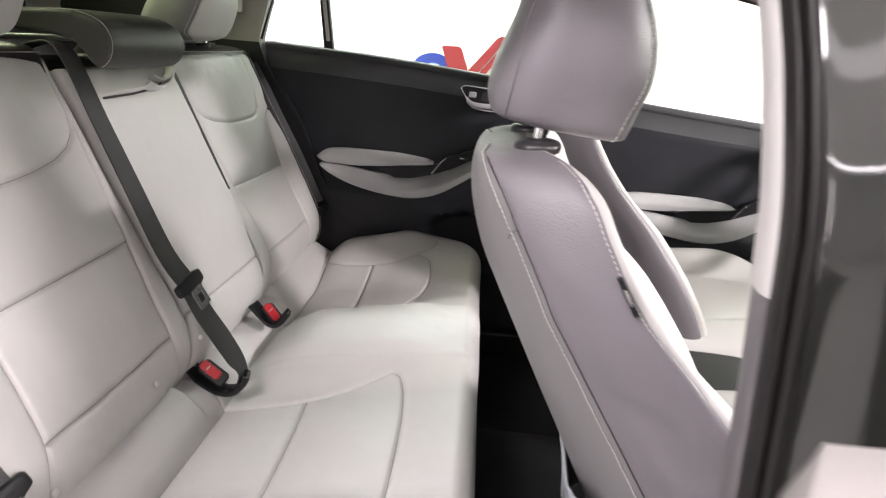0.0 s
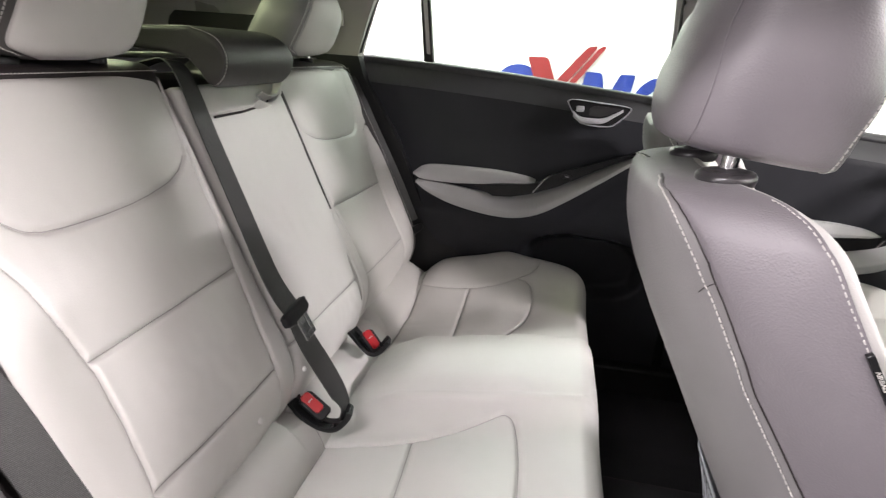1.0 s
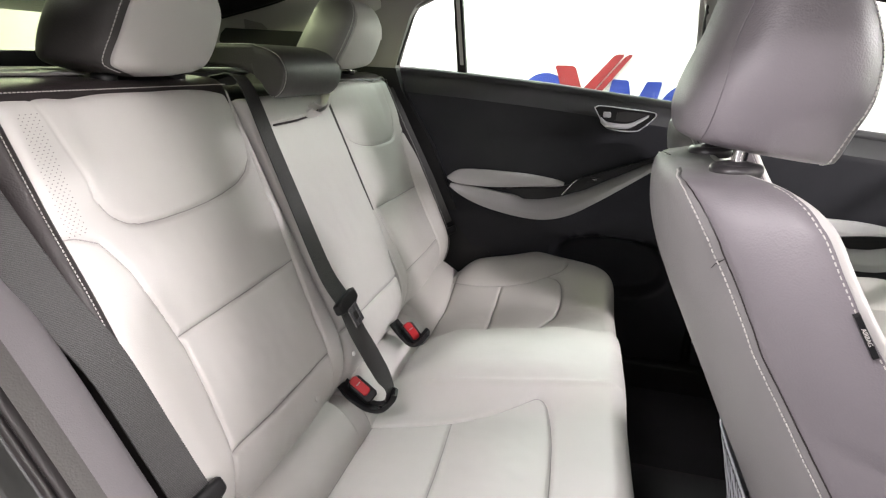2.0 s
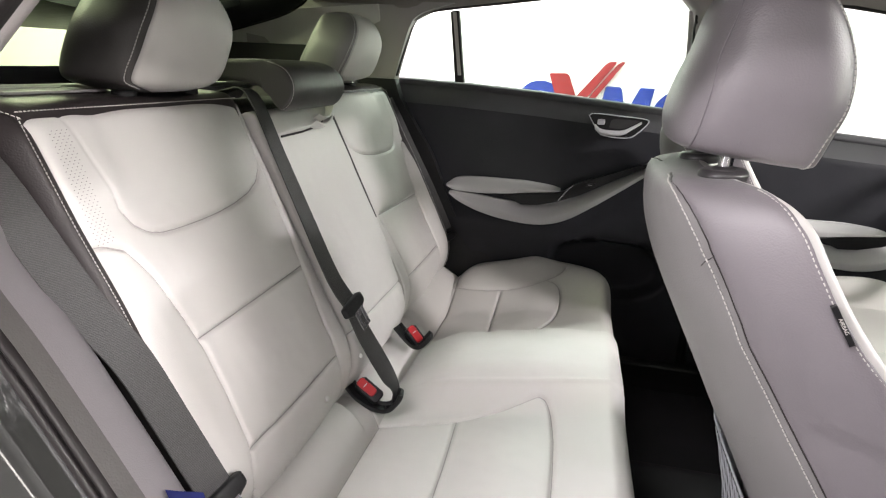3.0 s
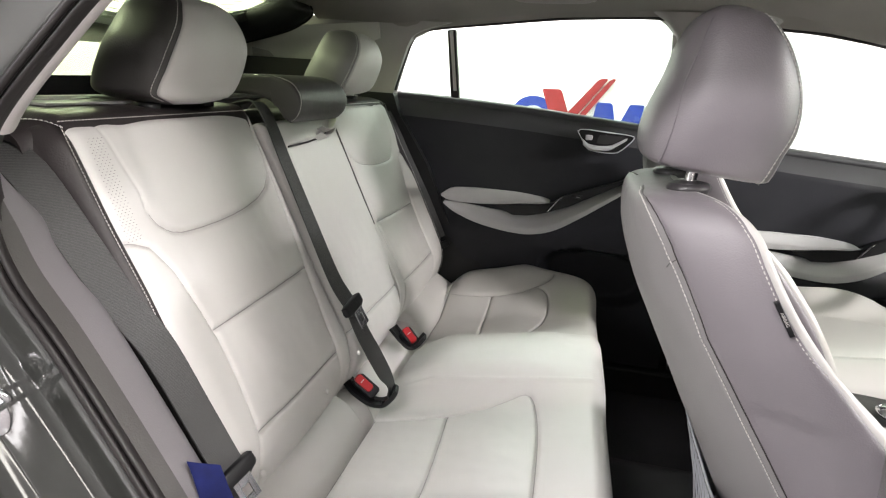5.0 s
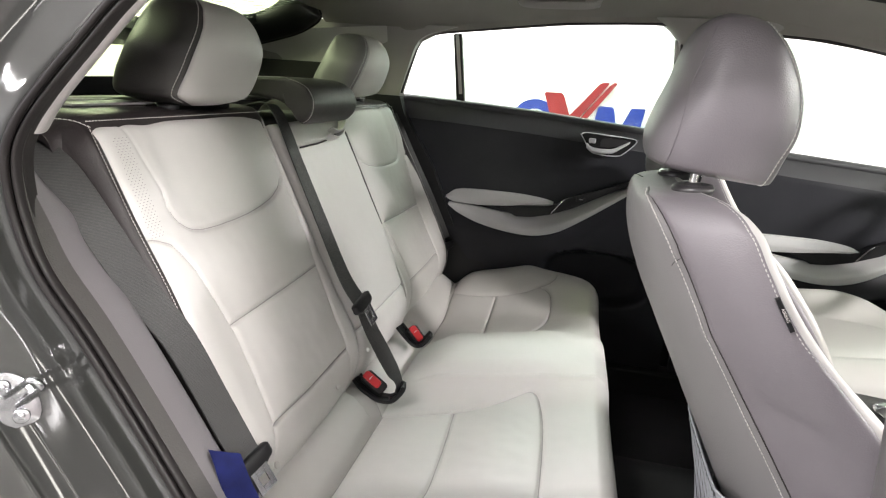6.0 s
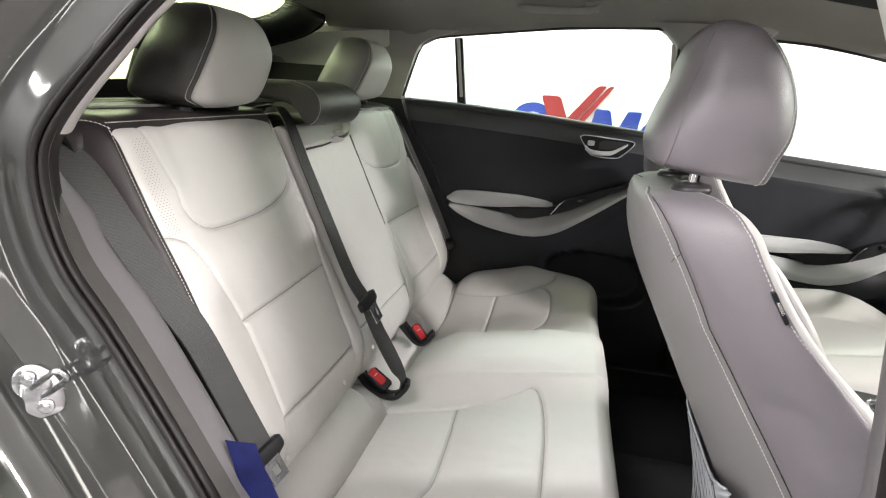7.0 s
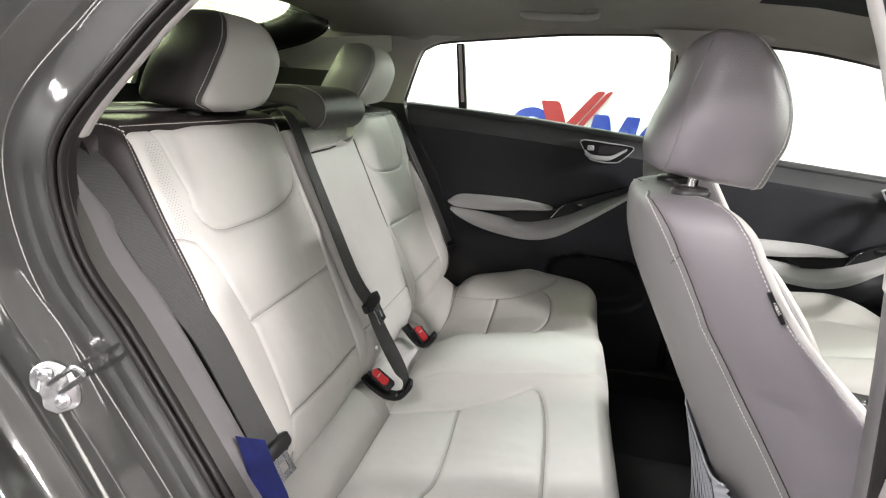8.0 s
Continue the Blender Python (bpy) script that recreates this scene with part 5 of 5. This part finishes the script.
def buckle(name, at, along, face, label, boot):
    """A stubby black buckle with a red press button."""
    k = tagged(empty(name, at), label, "seat belt buckle", "rear buckles")
    a, f = Vector(along).normalized(), Vector(face)
    f = (f - a * f.dot(a)).normalized()
    s = a.cross(f)
    c = Vector(at)
    def block(x0, x1, y0, y1, z0, z1, r):
        o = [(x0 + r, y0), (x1 - r, y0), (x1, y0 + r), (x1, y1 - r), (x1 - r, y1), (x0 + r, y1), (x0, y1 - r), (x0, y0 + r)]
        ring = lambda h, q: [c + s * ((x0 + x1) / 2 + (x - (x0 + x1) / 2) * q) + a * ((y0 + y1) / 2 + (y - (y0 + y1) / 2) * q) + f * h for x, y in o]
        return loft([ring(z0, 0.94), ring(z0 + 0.003, 1), ring(z1 - 0.003, 1), ring(z1, 0.92)])
    part("housing", block(-0.015, 0.015, -0.028, 0.028, -0.014, 0.008, 0.005), PLASTIC, k, "black buckle housing", bevel=0.001)
    part("button", block(-0.0095, 0.0095, -0.014, 0.0300, -0.004, 0.0105, 0.004), RED, k, "red press button", bevel=0.001)
    trough = [Vector((dx, dy, dz)) + c for dx, dy, dz in boot]
    part("boot", sweep(spline([tuple(q) for q in trough], 40), [(-0.015, -0.002), (-0.012, -0.005), (0.012, -0.005), (0.015, -0.002), (0.0165, 0.006), (0.0135, 0.006), (0.011, 0.000), (-0.011, 0.000), (-0.0135, 0.006), (-0.0165, 0.006)], (0, 0, 1)), PLASTIC, k, "black flared rubber boot")
    part("button_mark", block(-0.005, 0.005, 0.012, 0.0140, 0.0095, 0.0112, 0.001), THREAD, k)
    return k


def belts():
    # centre belt out of the backrest's top, its lower end clipped by the buckle
    b = tagged(empty("centre_seat_belt", (0.05, -0.13, 0.6)), "dark grey centre seat belt hanging over the backrest", "seat belt", "seat belts")
    n = tuple(N)
    webbing("webbing", [(-0.26, -0.115, 1.085), (-0.205, -0.118, 1.104), (-0.160, -0.124, 1.094), (-0.10, -0.139, 0.985), (-0.048, -0.150, 0.885), (0.010, -0.162, 0.775), (0.045, -0.160, 0.722)], [0.046], b, [(0, 0, 1), (0.4, 0, 1), n, n, (0.95, -0.05, 0.35), (0.95, -0.1, 0.3), (0.95, -0.1, 0.3)], "dark grey webbing")
    tongue((0.052, -0.163, 0.718), (0.42, 0.14, -0.88), (0.93, -0.10, 0.42), b, 1.2)
    webbing("lower_webbing", [(0.046, -0.161, 0.722), (0.066, -0.146, 0.662), (0.088, -0.124, 0.602), (0.112, -0.118, 0.556), (0.130, -0.128, 0.532), (0.128, -0.140, 0.514)], [0.046, 0.046, 0.045, 0.040, 0.032, 0.030], b, [(0.95, -0.1, 0.3), (0.93, -0.2, 0.35), (0.9, -0.3, 0.35), (0.9, -0.35, 0.3), (0.95, -0.2, 0.1), (1, 0, -0.1)], "dark grey webbing")
    part("size_mark", disc((0.070, -0.170, 0.622), (1, -0.2, 0.3), 0.0045, 0.002), WHITE_WALL, b, "small white stop button")
    part("anchor_tongue", tube(spline([(0.118, -0.160, 0.512), (0.128, -0.146, 0.506), (0.134, -0.130, 0.514)], 14), 0.004, 8), STEEL, b, "steel end tongue")
    buckle("near_buckle", (0.078, -0.140, 0.532), (-0.80, 0.05, 0.54), (0.30, -0.66, 0.66), "black seat belt buckle with red button, belt clipped in", [(-0.040, -0.008, 0.010), (-0.018, -0.010, -0.012), (0.014, -0.010, -0.028), (0.042, -0.008, -0.028), (0.060, -0.006, -0.010), (0.068, -0.004, 0.010)])
    buckle("far_buckle", (0.108, 0.098, 0.548), (-0.66, 0.10, 0.72), (0.35, -0.62, 0.66), "black seat belt buckle with red button on the bench", [(-0.050, 0.004, 0.020), (-0.026, 0.0, -0.002), (0.0, -0.006, -0.018), (0.018, -0.004, -0.012), (0.036, 0.0, 0.012)])
    # outer belt beside the near shoulder
    b = tagged(empty("outer_seat_belt", (0.0, -0.62, 0.7)), "dark grey outer seat belt beside the backrest", "seat belt", "seat belts")
    webbing("webbing", [(-0.270, -0.652, 1.062), (-0.217, -0.660, 1.062), (-0.174, -0.662, 1.040), (-0.141, -0.663, 1.004), (-0.098, -0.662, 0.944), (-0.062, -0.652, 0.880), (-0.027, -0.637, 0.820), (0.016, -0.627, 0.730), (0.047, -0.620, 0.664), (0.056, -0.617, 0.645)], [0.047], b, [(0.4, -0.2, 0.9), (0.6, -0.4, 0.7), (0.75, -0.45, 0.5), (0.80, -0.42, 0.42), (0.82, -0.38, 0.38), (0.84, -0.34, 0.38), (0.86, -0.30, 0.38), (0.88, -0.28, 0.38), (0.9, -0.3, 0.4), (0.9, -0.3, 0.4)], "dark grey ribbed webbing")
    tongue((0.060, -0.616, 0.640), (0.44, 0.10, -0.88), (0.9, -0.32, 0.40), b, 1.12)
    webbing("lower_webbing", [(0.055, -0.616, 0.638), (0.066, -0.640, 0.575), (0.078, -0.650, 0.50), (0.08, -0.655, 0.42)], [0.03, 0.045, 0.048], b, [(0.9, -0.35, 0.2)] * 4, "dark grey webbing")
    t = spline([(0.058, -0.700, 0.716), (0.072, -0.704, 0.68), (0.096, -0.706, 0.63), (0.118, -0.708, 0.57)], 12)
    P = []
    for i, (x, y, z) in enumerate(t):
        r = [(x - 0.004 + 0.034 * u + 0.003 * math.sin(5 * u + i * 0.6), y - 0.004 + 0.018 * u, z - 0.010 * u + 0.002 * math.cos(i * 0.9)) for u in np.linspace(0, 1, 8)]
        P.append(r)
    tg = tagged(empty("fabric_tag", (0.06, -0.63, 0.56)), "blue fabric tag hanging by the belt tongue", "tag")
    part("cloth", slab(np.array(P), (-0.002, 0, 0)), BLUE_TAG, tg)
    # far outer belt in the dark gap beside the backrest
    b = tagged(empty("far_outer_seat_belt", (0.0, 0.68, 0.7)), "black outer seat belt beside the backrest", "seat belt", "seat belts")
    webbing("webbing", [(-0.17, 0.700, 1.06), (-0.10, 0.692, 0.93), (-0.02, 0.680, 0.79), (0.045, 0.668, 0.665)], [0.046], b, [(0.85, -0.5, 0.3)] * 4, "dark webbing")
    tongue((0.055, 0.666, 0.640), (0.42, -0.05, -0.88), (0.85, -0.5, 0.35), b, 0.9, False)


belts()


# ---- front of the cabin ----
def net_pocket():
    k = tagged(empty("net_pocket", (0.72, -0.345, 0.55)), "grey elastic net pocket on the front seat back", "net pocket")
    T = spline(FRONT_RINGS, 90)
    us, zs = np.linspace(-1, 1, 121), np.linspace(0, 1, 130)
    P = np.zeros((130, 121, 3))
    for i, v in enumerate(zs):
        for j, u in enumerate(us):
            top = 0.650 - 0.030 * (1 - u * u) - 0.015 * u
            z = 0.42 + (top - 0.42) * v
            xb = np.interp(z, T[:, 0], T[:, 1]) + 0.008 * abs(u) ** 4
            side = min(1.0, (1 - abs(u)) / 0.22) ** 0.8
            gather = 0.0026 * math.sin(z * 520 + 60 * (1 - abs(u))) * math.exp(-((1 - abs(u)) / 0.14) ** 2)
            P[i, j] = (xb - (0.010 + 0.046 * (1 - v)) * side - gather - 0.002, -0.345 + 0.182 * u, z)
    part("net", slab(P[:, 13:-13], (0.002, 0, 0)), NET_DARK, k, "dark net cloth")
    for cut in (slice(0, 14), slice(-14, None)):
        part("gathered_hem", slab(P[:, cut], (0.002, 0, 0)), NET, k, "pale grey gathered elastic hem")
    cords = [tube(P[::5, j] + np.array([-0.0012, 0, 0]) + np.stack([np.zeros(26), 0.003 * np.sin(np.arange(26) * 0.8 + j), np.zeros(26)], -1), 0.0008, 6) for j in range(16, 106, 5)]
    tagged(part("netting", join(*cords), NET, k, "pale thin net cords"), kind="stuff")
    q = P[-1][::2]
    part("elastic_edge", tube([tuple(p + np.array([0, 0, 0.002 + 0.0016 * (i % 2)])) for i, p in enumerate(q)], 0.0020, 8), NET, k, "pale elastic edge")


net_pocket()


def word(text, size, at, x_dir, up_dir, mat, parent, depth=0.0004):
    """Raised lettering in the built-in font, as a mesh."""
    cu = bpy.data.curves.new("lettering", "FONT")
    cu.body, cu.size, cu.extrude, cu.align_x, cu.align_y = text, size, depth, "CENTER", "CENTER"
    tmp = bpy.data.objects.new("lettering_curve", cu)
    scene.collection.objects.link(tmp)
    me = bpy.data.meshes.new_from_object(tmp.evaluated_get(bpy.context.evaluated_depsgraph_get()))
    bpy.data.objects.remove(tmp)
    x, u = Vector(x_dir).normalized(), Vector(up_dir)
    u = (u - x * u.dot(x)).normalized()
    m = Matrix((x, u, x.cross(u))).transposed().to_4x4()
    m.translation = at
    me.transform(m)
    vf = ([v.co[:] for v in me.vertices], [tuple(p.vertices) for p in me.polygons])
    bpy.data.meshes.remove(me)
    return part("lettering", vf, mat, parent, "white printed word", smooth=False)


def airbag_tag(seat):
    a, b = Vector((0.679, -0.5935, 0.975)), Vector((0.708, -0.5965, 0.928))
    along = (b - a).normalized()
    n = Vector((-0.08, -1, 0.02)).normalized()
    w = along.cross(n).normalized()
    c = (a + b) / 2 - along * 0.003 + w * 0.003
    L = 0.041
    def plate_at(h, l, k):
        return [c + along * x * l + w * y * k + n * h for x, y in ((-0.5, -0.5), (0.5, -0.5), (0.5, 0.5), (-0.5, 0.5))]
    t = part("airbag_tag", loft([plate_at(-0.004, L, 0.0052), plate_at(0.0012, L, 0.0052), plate_at(0.0018, L * 0.97, 0.0046)]), PLASTIC, seat, "small black sewn-in tag with white lettering", smooth=False)
    word("AIRBAG", 0.0048, c + n * 0.0020, along, n.cross(along), THREAD, t)


airbag_tag(near_seat)


def cabin_front():
    w = tagged(empty("steering_wheel", (1.62, 0.385, 0.9)), "black leather steering wheel with silver spokes", "steering wheel")
    c, ax = Vector((1.495, 0.385, 0.95)), Vector((-0.88, 0, 0.47)).normalized()
    u = Vector((0, 1, 0))
    v = ax.cross(u)
    ring = []
    for a in np.linspace(0, 2 * math.pi, 64, endpoint=False):
        d = u * math.cos(a) + v * math.sin(a)
        ring.append([c + d * (0.182 + 0.015 * math.cos(b)) + ax * 0.017 * math.sin(b) for b in np.linspace(0, 2 * math.pi, 12, endpoint=False)])
    part("rim", grid(np.array([[tuple(q) for q in r] for r in ring]), True, True), PLASTIC, w, "black leather rim")
    part("hub", disc(c - ax * 0.04, ax, 0.07, 0.05, 28), PLASTIC, w, "black airbag cover")
    part("column", tube([tuple(c - ax * 0.03), tuple(c - ax * 0.25), (1.80, 0.385, 0.74)], 0.045, 16), PLASTIC, w, "black steering column")
    for a in (0, math.pi, -math.pi / 2 * 1.0):
        d = u * math.cos(a) + v * math.sin(a)
        part("spoke", band([c + d * 0.06 - ax * 0.01, c + d * 0.12, c + d * 0.172], 0.032, 0.012, ax), STEEL, w, "silver spoke")
    # centre console with cup holders
    k = tagged(empty("centre_console", (1.2, 0.02, 0.3)), "black centre console with cup holders and grey side", "console")
    top = spline([(0.88, 0.54), (0.95, 0.565), (1.10, 0.57), (1.3, 0.56), (1.6, 0.58), (2.0, 0.66)], 24)
    part("body", loft([[(x, -0.10, 0.24), (x, -0.105, z - 0.04), (x, -0.09, z - 0.005), (x, -0.07, z), (x, 0.11, z), (x, 0.13, z - 0.005), (x, 0.145, z - 0.04), (x, 0.14, 0.24)] for x, z in top]), PLASTIC, k, "black console body", bevel=0.003)
    part("side_cover", slab(np.stack(np.meshgrid(np.linspace(0.92, 1.9, 20), np.linspace(0.30, 0.515, 6), indexing="ij") + [np.full((20, 6), -0.112)], -1)[:, :, [0, 2, 1]], (0, 0.006, 0)), TRIM_GREY, k, "light grey console side")
    for x in (1.16, 1.27):
        part("cup_holder", grid(np.array([[(x + r * math.cos(a), 0.02 + r * math.sin(a), z) for a in np.linspace(0, 2 * math.pi, 24, endpoint=False)] for r, z in ((0.046, 0.573), (0.050, 0.578), (0.042, 0.576), (0.040, 0.571))]), close_v=True), STEEL, k, "silver cup holder ring")
    # dashboard and windscreen close the front; the unseen dashboard's top is raised to shade cushions
    d = tagged(empty("dashboard", (1.95, 0, 0.7)), "dark grey dashboard under the windscreen", "dashboard")
    sec = spline([(1.86, 0.60), (1.80, 0.72), (1.76, 0.90), (1.79, 0.98), (1.92, 1.02), (2.3, 1.02)], 24)
    part("top", slab(np.stack([np.stack([np.full(24, y) * 0 + sec[:, 0] + 0.06 * abs(y) ** 2, np.full(24, y), sec[:, 1]], -1) for y in np.linspace(-0.72, 0.74, 24)]), (0.03, 0, -0.02)), DOOR_DARK, d, "dark grey moulded dashboard")
    # door mirror outside the front window
    m = tagged(empty("door_mirror", (1.70, 0.95, 1.0)), "dark door mirror with silver edge outside the window", "door mirror")
    ring = lambda x, f: [(x + 0.08, 0.985 + 0.095 * f * math.cos(a), 1.055 + 0.062 * f * math.sin(a)) for a in np.linspace(0, 2 * math.pi, 28, endpoint=False)]
    part("housing", loft([ring(1.60, 0.92), ring(1.604, 1.0), ring(1.66, 0.98), ring(1.72, 0.7), ring(1.74, 0.3)]), PAINT, m, "dark painted housing")
    part("mirror_glass", loft([ring(1.597, 0.88), ring(1.599, 0.88)]), CHROME, m, "mirror glass")
    part("arm", box(1.70, 1.78, 0.82, 0.93, 0.985, 1.02), PAINT, m, bevel=0.01)


cabin_front()


# ---- painted sign on the showroom wall ----
def sign():
    s = tagged(empty("wall_sign", (0.4, 3.39, 0.95)), "blue and red painted sign on the white wall", "sign")

    def arc(cx, cz, rx, rz, a0, a1, w):
        a = np.linspace(radians(a0), radians(a1), 40)
        o = [(cx + rx * math.cos(t), cz + rz * math.sin(t)) for t in a]
        i = [(cx + (rx - w) * math.cos(t), cz + (rz - w) * math.sin(t)) for t in a]
        P = np.array([[(x, 3.392, z) for x, z in o], [(x, 3.392, z) for x, z in i]])
        return slab(P, (0, 0.006, 0))

    part("blue_curl", arc(0.095, 0.955, 0.165, 0.150, 20, 250, 0.070), SIGN_BLUE, s, "blue curved shape", smooth=False)
    part("blue_curl", arc(0.115, 0.745, 0.165, 0.140, -160, 60, 0.070), SIGN_BLUE, s, "blue curved shape", smooth=False)
    part("red_stroke", plate([(0.148, 1.152), (0.160, 1.160), (0.268, 1.163), (0.290, 1.150), (0.405, 0.86), (0.36, 0.70), (0.32, 0.70)], 3.386, 3.392), SIGN_RED, s, "red tick stroke", smooth=False)
    part("red_stroke", plate([(0.36, 0.70), (0.335, 0.99), (0.535, 1.240), (0.560, 1.252), (0.605, 1.254), (0.60, 1.238), (0.41, 0.98)], 3.380, 3.386), SIGN_RED, s, "red tick stroke", smooth=False)
    part("red_stroke", plate([(0.41, 0.955), (0.425, 0.985), (0.615, 1.240), (0.640, 1.256), (0.662, 1.252), (0.655, 1.240), (0.44, 0.94)], 3.380, 3.386), SIGN_RED, s, "thin red tick stroke", smooth=False)
    zig = [(0.475, 0.62), (0.545, 1.075), (0.555, 1.087), (0.645, 1.087), (0.658, 1.075), (0.700, 0.90), (0.775, 1.075), (0.785, 1.087), (0.878, 1.087), (0.81, 0.62), (0.735, 0.62), (0.765, 0.86), (0.695, 0.70), (0.655, 0.70), (0.60, 0.86), (0.56, 0.62)]
    part("blue_block", plate(zig, 3.386, 3.392), SIGN_BLUE, s, "blue zigzag shape", smooth=False)
    part("blue_ring", arc(1.065, 0.87, 0.195, 0.215, 0, 360, 0.078), SIGN_BLUE, s, "blue ring shape", smooth=False)


sign()
